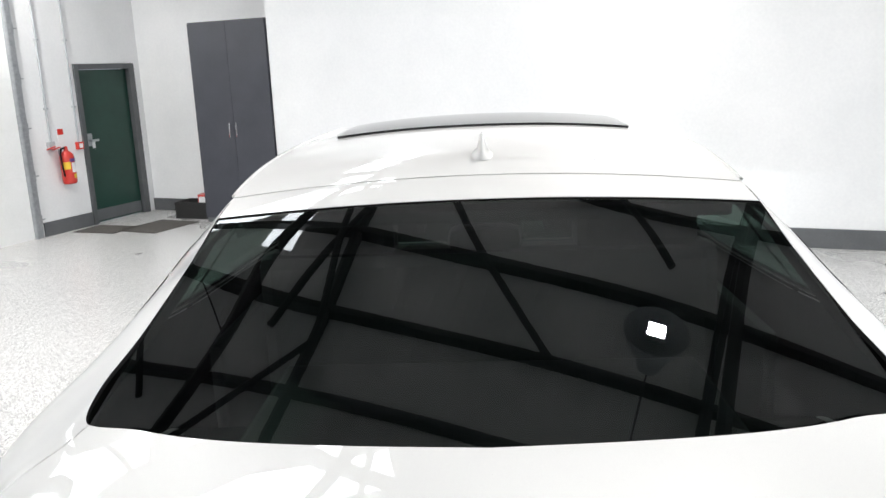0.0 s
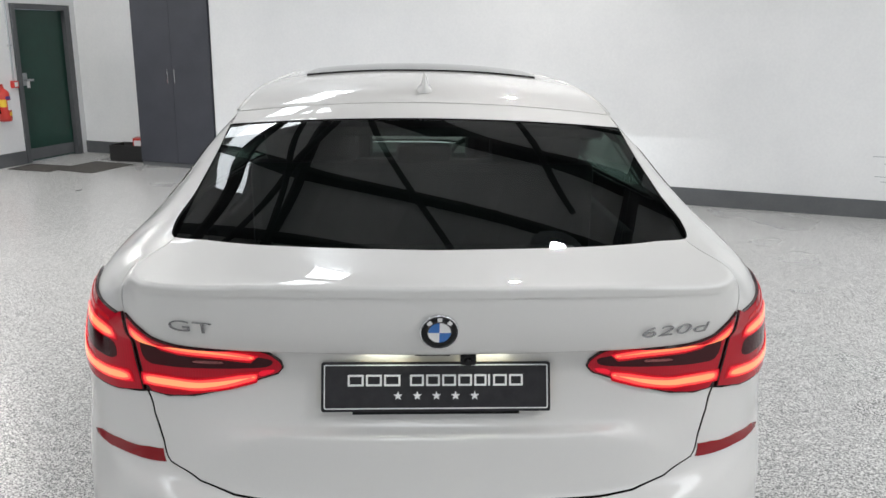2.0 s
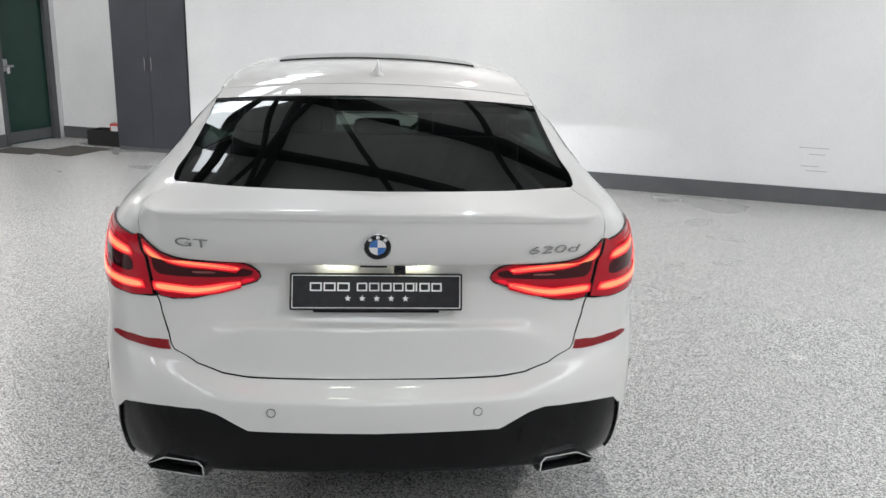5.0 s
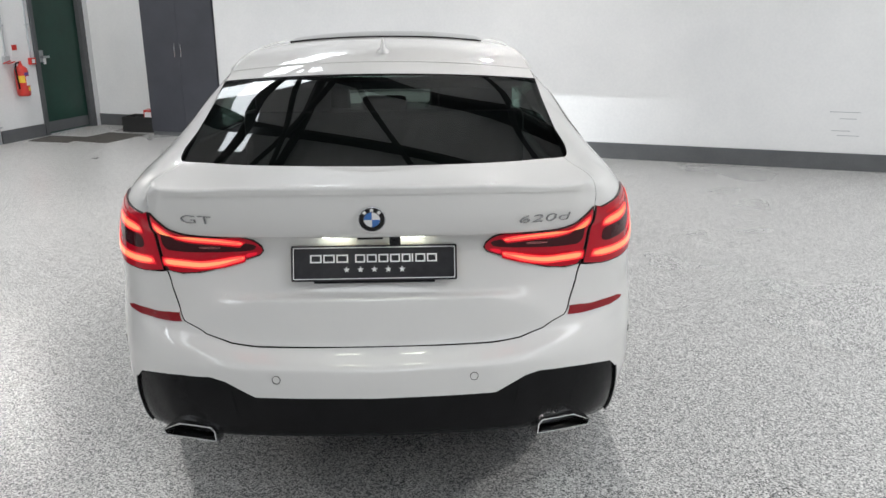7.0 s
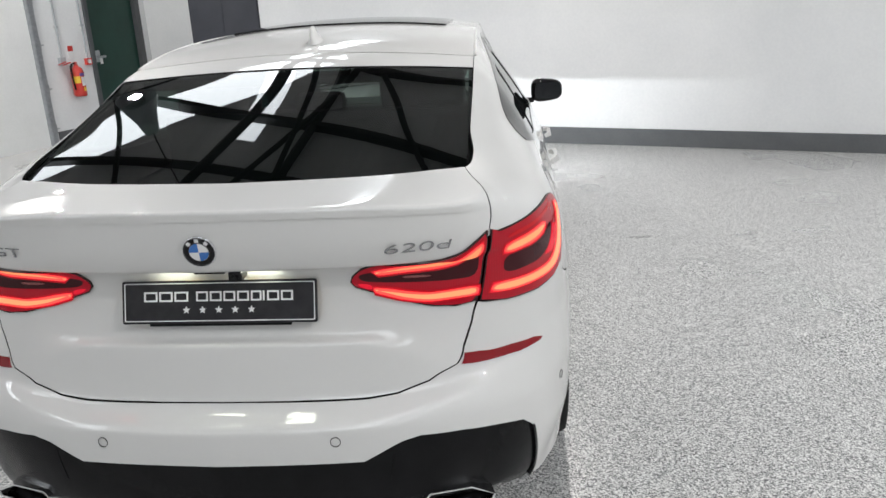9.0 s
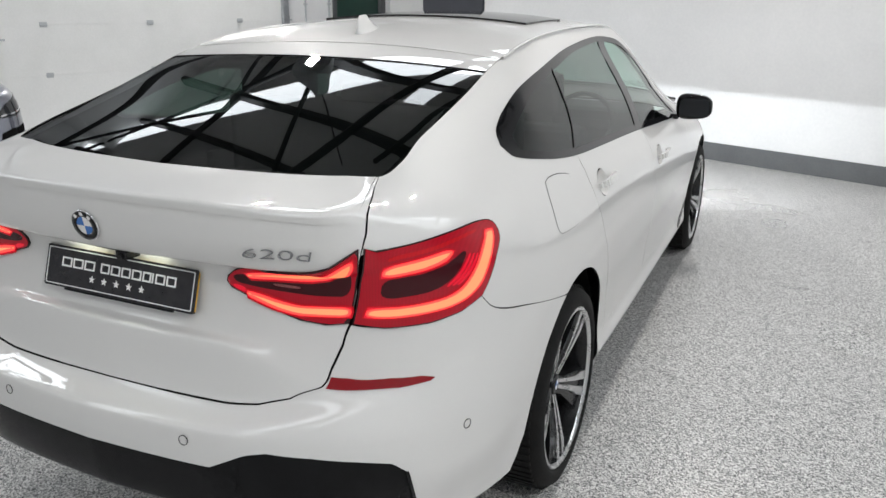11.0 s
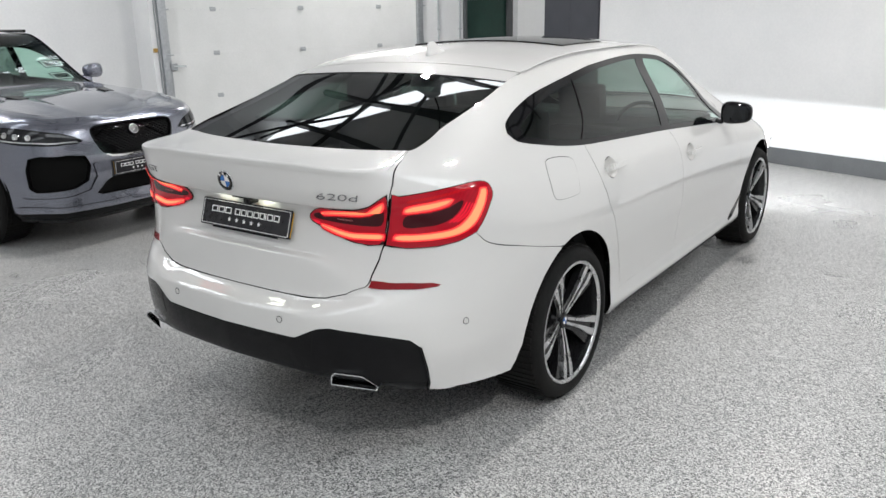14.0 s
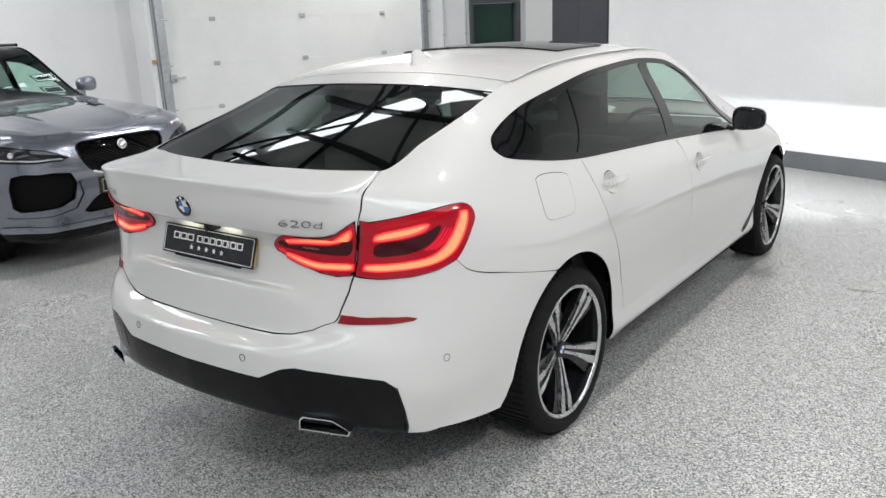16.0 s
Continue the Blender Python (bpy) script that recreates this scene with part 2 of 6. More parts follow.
def resample(poly, h):
    """A closed outline with its sides cut into steps of about h."""
    out = []
    poly = np.asarray(poly, float)
    for a, b in zip(poly, np.roll(poly, -1, 0)):
        n = max(1, int(math.ceil(np.linalg.norm(b - a) / h)))
        out += [a + (b - a) * k / n for k in range(n)]
    return np.array(out)


def smooth_line(pts, n=24):
    """A rounded line through a few points."""
    pts = np.asarray(pts, float)
    s = np.concatenate([[0], np.cumsum(np.linalg.norm(np.diff(pts, axis=0), axis=1))])
    return [tuple(p) for p in pchip(s, pts)(np.linspace(0, s[-1], n))]


def inset(poly, d):
    """A closed outline moved inwards by d (outwards where negative)."""
    p = np.asarray(poly, float)
    a, b = p - np.roll(p, 1, 0), np.roll(p, -1, 0) - p
    area = np.sum(p[:, 0] * np.roll(p[:, 1], -1) - np.roll(p[:, 0], -1) * p[:, 1])
    n = np.stack([-(a + b)[:, 1], (a + b)[:, 0]], 1)
    n /= np.maximum(np.linalg.norm(n, axis=1, keepdims=True), 1e-9)
    return p + n * (d if area > 0 else -d)


def panel_mesh(name, mapping, outline, h=0.03, gap=0.0, lift=0.0, depth=0.012, holes=(), mirror=False):
    """A panel cut from a skin along an outline: mapping turns rows of the skin's own coordinates into points and normals. Its edge is
    folded in by depth. mirror: the same panel for the left side."""
    from mathutils.geometry import delaunay_2d_cdt
    loops = [inset(resample(outline, h), gap)] + [resample(q, h) for q in holes]
    lo, hi = loops[0].min(0), loops[0].max(0)
    gx, gy = np.meshgrid(np.arange(lo[0] + h / 2, hi[0], h), np.arange(lo[1] + h / 2, hi[1], h))
    pts = np.stack([gx.ravel(), gy.ravel()], 1)
    keep = inside(loops[0], pts)
    for q in loops[1:]:
        keep &= ~inside(q, pts)
    pts = pts[keep]
    edge = np.concatenate(loops)
    near = np.ones(len(pts), bool)
    for k in range(0, len(pts), 2000):
        d = np.min(np.abs(pts[k:k + 2000, None] - edge[None]).sum(-1), 1)
        near[k:k + 2000] = d > 0.45 * h
    pts = pts[near]
    coords2, edges, base = np.concatenate([edge, pts]), [], 0
    for q in loops:
        edges += [(base + k, base + (k + 1) % len(q)) for k in range(len(q))]
        base += len(q)
    vs, _, fs, _, _, _ = delaunay_2d_cdt([Vector(c) for c in coords2], edges, [], 0, 1e-7)
    uv = np.array([tuple(v) for v in vs])
    tri = np.array([f for f in fs if len(f) == 3])
    mid = uv[tri].mean(1)
    keep = inside(loops[0], mid)
    for q in loops[1:]:
        keep &= ~inside(q, mid)
    tri = tri[keep]
    p, n = mapping(uv)
    p = p + n * lift
    verts, normals, faces = [p], [n], [tri]
    # the folded edge
    count = {}
    for t in tri:
        for a, b in ((t[0], t[1]), (t[1], t[2]), (t[2], t[0])):
            count[(a, b)] = 1
    deep = 0
    rim = [e for e in count if (e[1], e[0]) not in count]
    if depth and rim:
        k0 = len(p)
        a, b = np.array([e[0] for e in rim]), np.array([e[1] for e in rim])
        m = len(rim)
        out = np.cross(p[b] - p[a], n[a])
        out /= np.maximum(np.linalg.norm(out, axis=1, keepdims=True), 1e-9)
        lip = min(depth, .0015)
        verts += [p[a], p[b], p[b] - n[b] * lip, p[a] - n[a] * lip, p[b] - n[b] * lip, p[a] - n[a] * lip, p[b] - n[b] * depth, p[a] - n[a] * depth]
        soft_a, soft_b = out * 0.9 + n[a] * 0.45, out * 0.9 + n[b] * 0.45
        normals += [soft_a, soft_b, out, out] + [out] * 4
        i = np.arange(m)
        quads = np.stack([k0 + m + i, k0 + i, k0 + 3 * m + i, k0 + 2 * m + i], 1)
        faces.append(quads)
        faces.append(np.stack([k0 + 4 * m + i, k0 + 5 * m + i, k0 + 7 * m + i, k0 + 6 * m + i], 1))
        deep = m
    verts, normals = np.concatenate(verts), np.concatenate(normals)
    flist = [tuple(int(k) for k in f) for g in faces for f in g]
    # which way round the triangles lie
    t = tri[len(tri) // 2]
    flip = np.dot(np.cross(p[t[1]] - p[t[0]], p[t[2]] - p[t[0]]), n[t[0]]) < 0
    if mirror:
        verts, normals, flip = verts * [-1, 1, 1], normals * [-1, 1, 1], not flip
    if flip:
        flist = [f[::-1] for f in flist]
    me = bpy.data.meshes.new(name)
    me.from_pydata(verts.tolist(), [], flist)
    me.polygons.foreach_set("use_smooth", [True] * len(me.polygons))
    if deep and depth > .003:
        me.polygons.foreach_set("material_index", [0] * (len(flist) - deep) + [1] * deep)
    normals /= np.maximum(np.linalg.norm(normals, axis=1, keepdims=True), 1e-9)
    me.normals_split_custom_set_from_vertices(normals.tolist())
    return me


def dark_edged(mat):
    """Painted panels get a black folded edge, so the shade in their joints is painted."""
    return [mat, JOINT_DARK if mat in (WHITE_PAINT, GREY_PAINT) else mat]


def skin_panel(name, skin, outline, mat, parent, label="", **kw):
    return mesh_part(name, panel_mesh(name, skin.map, outline, **kw), dark_edged(mat), parent, label)


def both_sides(name, skin, outline, mat, parent, label="", **kw):
    return [skin_panel(name, skin, outline, mat, parent, label, mirror=k, **kw) for k in (False, True)]


def top_map(height):
    """The mapping of a skin given as a height over x and y."""
    def f(xy):
        x, y, e = xy[:, 0], xy[:, 1], 0.01
        z = height(x, y)
        n = np.stack([-(height(x + e, y) - height(x - e, y)) / (2 * e), -(height(x, y + e) - height(x, y - e)) / (2 * e), np.ones_like(z)], 1)
        return np.stack([x, y, z], 1), n / np.linalg.norm(n, axis=1, keepdims=True)
    return f


def top_panel(name, outline, mat, parent, label="", height=None, **kw):
    return mesh_part(name, panel_mesh(name, top_map(height or car_top), outline, **kw), dark_edged(mat), parent, label)


def circle(cy, cz, r, a0=0, a1=360, n=40):
    return [(cy + r * math.cos(radians(a0 + (a1 - a0) * k / n)), cz + r * math.sin(radians(a0 + (a1 - a0) * k / n))) for k in range(n + 1)]


def soften(poly, times=2):
    """A closed outline with its corners cut round."""
    p = np.asarray(poly, float)
    for _ in range(times):
        q = np.roll(p, -1, 0)
        p = np.stack([p * .78 + q * .22, p * .22 + q * .78], 1).reshape(-1, 2)
    return p

# ---- curves and lofted skins ----
def pchip(xs, ys):
    """A smooth curve through the knots that never overshoots them. ys may hold rows of values."""
    xs, ys = np.asarray(xs, float), np.asarray(ys, float)
    h = np.diff(xs)
    hh = h.reshape((-1,) + (1,) * (ys.ndim - 1))
    d = np.diff(ys, axis=0) / hh
    m = np.zeros_like(ys)
    w1, w2 = 2 * hh[1:] + hh[:-1], hh[1:] + 2 * hh[:-1]
    a, b = d[:-1], d[1:]
    ok = a * b > 0
    m[1:-1] = np.where(ok, (w1 + w2) / (w1 / np.where(ok, a, 1) + w2 / np.where(ok, b, 1)), 0)
    m[0], m[-1] = d[0], d[-1]

    def f(x):
        x = np.clip(np.asarray(x, float), xs[0], xs[-1])
        i = np.clip(np.searchsorted(xs, x, side="right") - 1, 0, len(xs) - 2)
        shape = x.shape + (1,) * (ys.ndim - 1)
        hi = h[i].reshape(shape)
        t = ((x - xs[i]) / h[i]).reshape(shape)
        return ((1 + 2 * t) * (1 - t) ** 2 * ys[i] + t * (1 - t) ** 2 * hi * m[i]
                + t * t * (3 - 2 * t) * ys[i + 1] + t * t * (t - 1) * hi * m[i + 1])
    return f


def cubic(xs, ys):
    """A natural cubic spline through the knots."""
    xs, ys = np.asarray(xs, float), np.asarray(ys, float)
    n, h = len(xs), np.diff(xs)
    A, r = np.eye(n), np.zeros((n,) + ys.shape[1:])
    for i in range(1, n - 1):
        A[i, i - 1:i + 2] = h[i - 1], 2 * (h[i - 1] + h[i]), h[i]
        r[i] = 6 * ((ys[i + 1] - ys[i]) / h[i] - (ys[i] - ys[i - 1]) / h[i - 1])
    k = np.linalg.solve(A, r)

    def f(x):
        x = np.asarray(x, float)
        i = np.clip(np.searchsorted(xs, x, side="right") - 1, 0, n - 2)
        shape = x.shape + (1,) * (ys.ndim - 1)
        hi, a, b = (v.reshape(shape) for v in (h[i], xs[i + 1] - x, x - xs[i]))
        return (k[i] * a ** 3 + k[i + 1] * b ** 3) / (6 * hi) + (ys[i] / hi - k[i] * hi / 6) * a + (ys[i + 1] / hi - k[i + 1] * hi / 6) * b
    return f


class Skin:
    """The outer skin of a car: a plan outline (half, from the tail's middle round to the nose's middle), pushed out and in along its
    normal by upright profiles, one for each station. u runs along the outline in metres, v along the profile, 0 to the last row."""

    def __init__(self, plan, profiles):
        plan = np.asarray(plan, float)
        self.s = np.concatenate([[0], np.cumsum(np.hypot(*np.diff(plan, axis=0).T))])
        self.base = cubic(self.s, plan)
        names = sorted(profiles)
        table = np.array([profiles[k] for k in names], float).reshape(len(names), -1, 2)
        self.rows = table.shape[1]
        self.table = pchip(self.s[names], table)
        # lengths along a mean profile, so that (u, w) is near to metric
        self.w = np.concatenate([[0], np.cumsum(np.hypot(*np.diff(table[:4].mean(0), axis=0).T) + 0.01)])
        self.v_of_w = pchip(self.w, np.arange(self.rows))
        us, vs = np.meshgrid(np.linspace(0, self.s[-1], 700), np.linspace(0, self.rows - 1, 240), indexing="ij")
        self.grid_u, self.grid_v = us, vs
        self.grid = self.at(us, vs)

    def at(self, u, v):
        """Points for arrays of u (negative: the left half) and v."""
        u, v = np.broadcast_arrays(np.asarray(u, float), np.asarray(v, float))
        side, a = np.where(u < 0, -1.0, 1.0), np.abs(u)
        b, e = self.base(a), 1e-3
        t = self.base(np.minimum(a + e, self.s[-1])) - self.base(np.maximum(a - e, 0))
        t = t / np.linalg.norm(t, axis=-1, keepdims=True)
        rows = self.table(a)
        flat, vv = rows.reshape(-1, self.rows, 2), v.reshape(-1)
        out = self.along(flat, vv).reshape(v.shape + (2,))
        z, off = out[..., 0], out[..., 1]
        p = np.stack([b[..., 0] + t[..., 1] * off, b[..., 1] - t[..., 0] * off, z], -1)
        p[..., 0] *= side
        return p

    @staticmethod
    def along(r, v):
        """r: for each point a profile of (n, 2) values; v: the place on it. Unit-spaced monotone cubic."""
        d = np.diff(r, axis=1)
        a, b = d[:, :-1], d[:, 1:]
        ok = a * b > 0
        m = np.zeros_like(r)
        m[:, 1:-1] = np.where(ok, 2 * a * b / np.where(ok, a + b, 1), 0)
        m[:, 0], m[:, -1] = d[:, 0], d[:, -1]
        i = np.clip(v.astype(int), 0, r.shape[1] - 2)
        t, k = (v - i)[:, None], np.arange(len(v))
        return ((1 + 2 * t) * (1 - t) ** 2 * r[k, i] + t * (1 - t) ** 2 * m[k, i]
                + t * t * (3 - 2 * t) * r[k, i + 1] + t * t * (t - 1) * m[k, i + 1])

    def map(self, uw):
        """Points and normals for rows of (u, w)."""
        u, v = uw[:, 0], self.v_of_w(uw[:, 1])
        e = 4e-3
        p = self.at(u, v)
        sgn = np.where(u < 0, -1.0, 1.0)
        au = np.abs(u)
        du = (self.at(np.minimum(au + e, self.s[-1]), v) - self.at(np.maximum(au - e, 0), v))
        dv = self.at(au, np.minimum(v + 0.05, self.rows - 1)) - self.at(au, np.maximum(v - 0.05, 0))
        n = np.cross(du, dv)
        n /= np.maximum(np.linalg.norm(n, axis=-1, keepdims=True), 1e-9)
        n[:, 0] *= sgn
        return p, n

    def find(self, axis_a, a, axis_b, b, umin, umax):
        """(u, w) of the skin's place whose coordinates on two axes (0 x, 1 y, 2 z) are a and b, for u in a range."""
        sel = (self.grid_u >= umin) & (self.grid_u <= umax)
        g, gu, gv = self.grid[sel], self.grid_u[sel], self.grid_v[sel]
        k = np.argmin((g[:, axis_a] - a) ** 2 + (g[:, axis_b] - b) ** 2)
        u, v = gu[k], gv[k]
        for _ in range(6):
            p = self.at(np.array([u, u + 1e-3, u]), np.array([v, v, v + 1e-2]))[:, [axis_a, axis_b]]
            J = np.array([(p[1] - p[0]) / 1e-3, (p[2] - p[0]) / 1e-2]).T
            r = np.array([a, b]) - p[0]
            if abs(np.linalg.det(J)) < 1e-9:
                break
            du, dv = np.linalg.solve(J, r)
            u = float(np.clip(u + np.clip(du, -0.03, 0.03), umin, umax))
            v = float(np.clip(v + np.clip(dv, -0.4, 0.4), 0, self.rows - 1.001))
        return u, self.w_of_v(v)

    def w_of_v(self, v):
        ws = np.linspace(0, self.w[-1], 900)
        return float(np.interp(v, self.v_of_w(ws), ws))


# ---- the white car's lines (right half; y runs from tail to nose) ----
CAR_PLAN = [(0, 0), (.35, .018), (.62, .072), (.78, .165), (.875, .31), (.922, .52), (.944, .80), (.95, 1.12),
            (.95, 1.9), (.948, 2.7), (.945, 3.5), (.945, 4.2), (.90, 4.60), (.72, 4.86), (.4, 4.96), (0, 4.99)]
# station -> sixteen pairs of height and push along the outline's normal, from the bottom up
MIDDLE = [(.392, .0), (.425, .095), (.56, .114), (.652, .108), (.664, .098), (.70, .02), (.849, -.005), (.861, -.037), (.985, -.075), (1.045, -.078),
          (1.054, .0), (1.12, .03), (1.198, .0405), (1.2155, .0435), (1.2205, .037), (1.228, -.23)]
LAMP_IN = [(.388, .0), (.422, .09), (.56, .109), (.656, .103), (.668, .093), (.71, .02), (.849, -.001), (.861, -.027), (.985, -.052), (1.045, -.045),
           (1.054, .0), (1.12, .03), (1.195, .0395), (1.2125, .0425), (1.2175, .036), (1.23, -.235)]
TAIL_EDGE = [(.365, -.02), (.41, .06), (.56, .08), (.64, .075), (.70, .055), (.74, .02), (.78, .005), (.90, -.02), (.985, -.03), (1.045, -.025),
             (1.057, .0), (1.12, .02), (1.18, .0265), (1.1975, .0295), (1.203, .0225), (1.233, -.24)]
CORNER = [(.33, -.02), (.40, .022), (.54, .045), (.64, .04), (.72, .02), (.76, .008), (.80, .0), (.90, -.005), (.985, -.005), (1.045, -.008),
          (1.085, -.012), (1.13, -.025), (1.175, -.05), (1.20, -.085), (1.215, -.12), (1.238, -.205)]
FLANK = [(.23, -.04), (.38, -.012), (.52, .019), (.64, .02), (.72, .014), (.77, .008), (.82, .002), (.90, .0), (.97, -.006), (1.03, -.014),
         (1.08, -.024), (1.13, -.045), (1.175, -.08), (1.20, -.115), (1.225, -.16), (1.262, -.235)]
FLANK_BACK = [(.23, -.03), (.38, -.012), (.52, .010), (.64, .015), (.72, .012), (.77, .008), (.82, .004), (.90, .0), (.97, -.008), (1.03, -.018),
              (1.08, -.03), (1.13, -.055), (1.18, -.095), (1.215, -.135), (1.25, -.185), (1.308, -.282)]
HAUNCH = [(.22, -.02), (.36, -.005), (.50, .0), (.62, .006), (.70, .008), (.77, .008), (.83, .004), (.90, -.004), (.97, -.018), (1.03, -.036),
          (1.08, -.055), (1.14, -.085), (1.20, -.125), (1.25, -.165), (1.30, -.21), (1.375, -.305)]
AXLE = [(.22, -.03), (.34, -.012), (.48, -.004), (.60, .003), (.69, .008), (.77, .008), (.83, .003), (.90, -.008), (.96, -.022), (1.02, -.042),
        (1.08, -.065), (1.16, -.10), (1.25, -.15), (1.32, -.195), (1.38, -.24), (1.462, -.315)]
DOOR = [(.22, -.055), (.29, -.01), (.36, -.025), (.50, -.016), (.64, .0), (.76, .004), (.84, -.004), (.90, -.012), (.95, -.022), (1.0, -.038),
        (1.05, -.062), (1.14, -.105), (1.26, -.17), (1.36, -.235), (1.44, -.29), (1.53, -.345)]
DOOR_FRONT = [(.22, -.055), (.29, -.01), (.36, -.025), (.50, -.016), (.64, .0), (.74, .004), (.82, -.002), (.88, -.01), (.93, -.02), (.98, -.036),
              (1.03, -.06), (1.12, -.11), (1.24, -.19), (1.34, -.26), (1.43, -.32), (1.525, -.355)]
PILLAR_A = [(.22, -.055), (.29, -.01), (.36, -.022), (.50, -.014), (.62, .0), (.70, .004), (.78, .0), (.84, -.008), (.88, -.02), (.92, -.035),
            (.96, -.055), (1.02, -.10), (1.07, -.15), (1.11, -.19), (1.16, -.225), (1.23, -.272)]
FENDER = [(.22, -.04), (.30, -.012), (.40, -.006), (.52, -.002), (.62, .002), (.69, .004), (.75, .0), (.80, -.01), (.84, -.025), (.88, -.05),
          (.91, -.08), (.94, -.115), (.96, -.15), (.975, -.18), (.985, -.205), (.995, -.235)]
NOSE = [(.20, -.05), (.27, .0), (.35, .01), (.45, .0), (.52, -.01), (.58, -.015), (.63, -.02), (.68, -.035), (.72, -.05), (.76, -.075),
        (.79, -.11), (.81, -.15), (.83, -.19), (.845, -.23), (.855, -.26), (.865, -.30)]
CAR = Skin(CAR_PLAN, {0: MIDDLE, 1: LAMP_IN, 2: TAIL_EDGE, 3: CORNER, 4: FLANK, 5: FLANK_BACK, 6: HAUNCH, 7: AXLE, 8: DOOR, 9: DOOR_FRONT,
                      10: PILLAR_A, 11: FENDER, 13: NOSE, 15: NOSE})


def car_top(x, y):
    """Height of the white car's upper skin (rear window, roof, windscreen, bonnet) inside its side seams."""
    xe, ze = SEAM_X(y), SEAM_Z(y)
    k = np.clip(np.abs(x) / xe, 0, 1.05)
    return RIDGE(y) - (RIDGE(y) - ze) * k ** 2.2


SEAM_Y = [0.2, .308, .65, 1.014, 1.3, 1.8, 2.4, 2.9, 3.3, 3.75, 4.3, 4.85]
SEAM_X = cubic(SEAM_Y, [.64, .642, .642, .637, .63, .612, .597, .595, .635, .71, .73, .6])
SEAM_Z = cubic(SEAM_Y, [1.205, 1.236, 1.333, 1.437, 1.495, 1.532, 1.535, 1.487, 1.325, 1.10, 1.0, .86])
RIDGE = cubic([.1, .22, .45, .7, 1.04, 1.18, 1.34, 1.7, 2.1, 2.5, 2.9, 3.3, 3.6, 3.95, 4.4, 4.9],
              [1.19, 1.226, 1.293, 1.363, 1.457, 1.495, 1.528, 1.566, 1.583, 1.576, 1.532, 1.40, 1.27, 1.11, 1.045, .89])

# ---- the hall ----
def in_room(o):
    o.matrix_world = ROOM @ o.matrix_world
    return o


def slab(name, dims, mat, label, category="wall"):
    o = in_room(boxed(name, dims, mat))
    return tagged(o, label, category, kind="structure")


T = 0.25
slab("floor", (P_LEFT - 2, Q_BACK - T, -0.12, P_RIGHT + T, Q_FAR + 1.2, 0.0), FLOOR, "grey flake resin showroom floor with a satin sheen", "floor")
slab("wall_far", (-5.22, Q_FAR, 0, P_RIGHT, Q_FAR + T, roof_z(Q_FAR)), WALL, "tall white painted wall above a grey plinth")
slab("wall_alcove", (P_LEFT, Q_FAR + 0.66, 0, -5.22, Q_FAR + 0.66 + T, roof_z(Q_FAR)), WALL, "white painted wall behind the tall cabinet")
# unseen walls that close the hall, toned for bounced light
slab("wall_right", (P_RIGHT, Q_BACK, 0, P_RIGHT + T, Q_FAR + T, 6.4), WALL_BOUNCE, "pale grey unseen side wall of the showroom, toned to bounce light")
slab("wall_back", (-8.6, Q_BACK - T, 0, P_RIGHT, Q_BACK, roof_z(Q_BACK)), WALL_BOUNCE, "pale grey unseen back wall of the showroom, toned to bounce light")

# ---- the white car ----
def rear(x, z, umax=1.2):
    return CAR.find(0, x, 2, z, 0, umax)


def side(y, z, umin=0.75, umax=7.0):
    return CAR.find(1, y, 2, z, umin, umax)


car = thing("hatchback_car", "glossy white five-door fastback car with lit red tail lamps", "car")
W_TOP = CAR.w[-1]
# shut line between tailgate and body, from the bottom corner up to the rear window
SHUT = [rear(.612, .768), rear(.63, .81), rear(.652, .87), rear(.668, .926), rear(.684, 1.0), rear(.70, 1.09), rear(.71, 1.15), rear(.704, 1.19)]
U_GLASS = CAR.find(0, .642, 1, .305, 0.5, 1.2)[0]
TAIL_LOW = [rear(0, .70), rear(.2, .70), rear(.38, .703), rear(.46, .712), rear(.54, .735)]
half = TAIL_LOW[1:] + SHUT + [(U_GLASS, W_TOP)]
tailgate_line = half + [(k, W_TOP) for k in np.linspace(U_GLASS, -U_GLASS, 30)[1:-1]] + [(-a, b) for a, b in half[::-1]]
skin_panel("tailgate", CAR, tailgate_line, WHITE_PAINT, car, h=0.0075, gap=0.0035, depth=.02)

# dark strip laid over the joint under the tailgate, for its shaded gap
joint_mid = TAIL_LOW + SHUT[:1]
joint_half = [(a, b - .0024) for a, b in joint_mid] + [(a, b + .0024) for a, b in joint_mid[::-1]]
both_sides("tailgate_joint_strip", CAR, joint_half, JOINT_DARK, car, "black strip drawn over the joint under the tailgate", h=0.02, lift=.0008, depth=.001)

# lip along the tailgate's trailing edge, up to the window
lip_low = [rear(x, z) for x, z in smooth_line(((0, 1.196), (.2, 1.1955), (.4, 1.192), (.55, 1.186), (.66, 1.178), (.685, 1.178)), 30)]
lip_half = lip_low[1:] + [rear(.692, 1.19), (U_GLASS - .012, W_TOP - .004)]
# the lip's black lower edge paints the shadow line beneath it
skin_panel("spoiler_lip", CAR, lip_half + [(k, W_TOP - .004) for k in np.linspace(U_GLASS - .03, -U_GLASS + .03, 30)] + [(-a, b) for a, b in lip_half[::-1]] + [lip_low[0]],
           WHITE_PAINT, car, "white lip spoiler along the tailgate", h=0.0075, gap=.003, lift=.0028, depth=.0032)

# upper skin: rear window, strip above it, roof, sunroof, windscreen, bonnet
glass_low = [tuple(CAR.at(k, CAR.rows - 1)[:2]) for k in np.linspace(-U_GLASS, U_GLASS, 31)]
def seam_line(y0, y1, n=16, d=0.0):
    return [(float(SEAM_X(y)) - d, y) for y in np.linspace(y0, y1, n)]
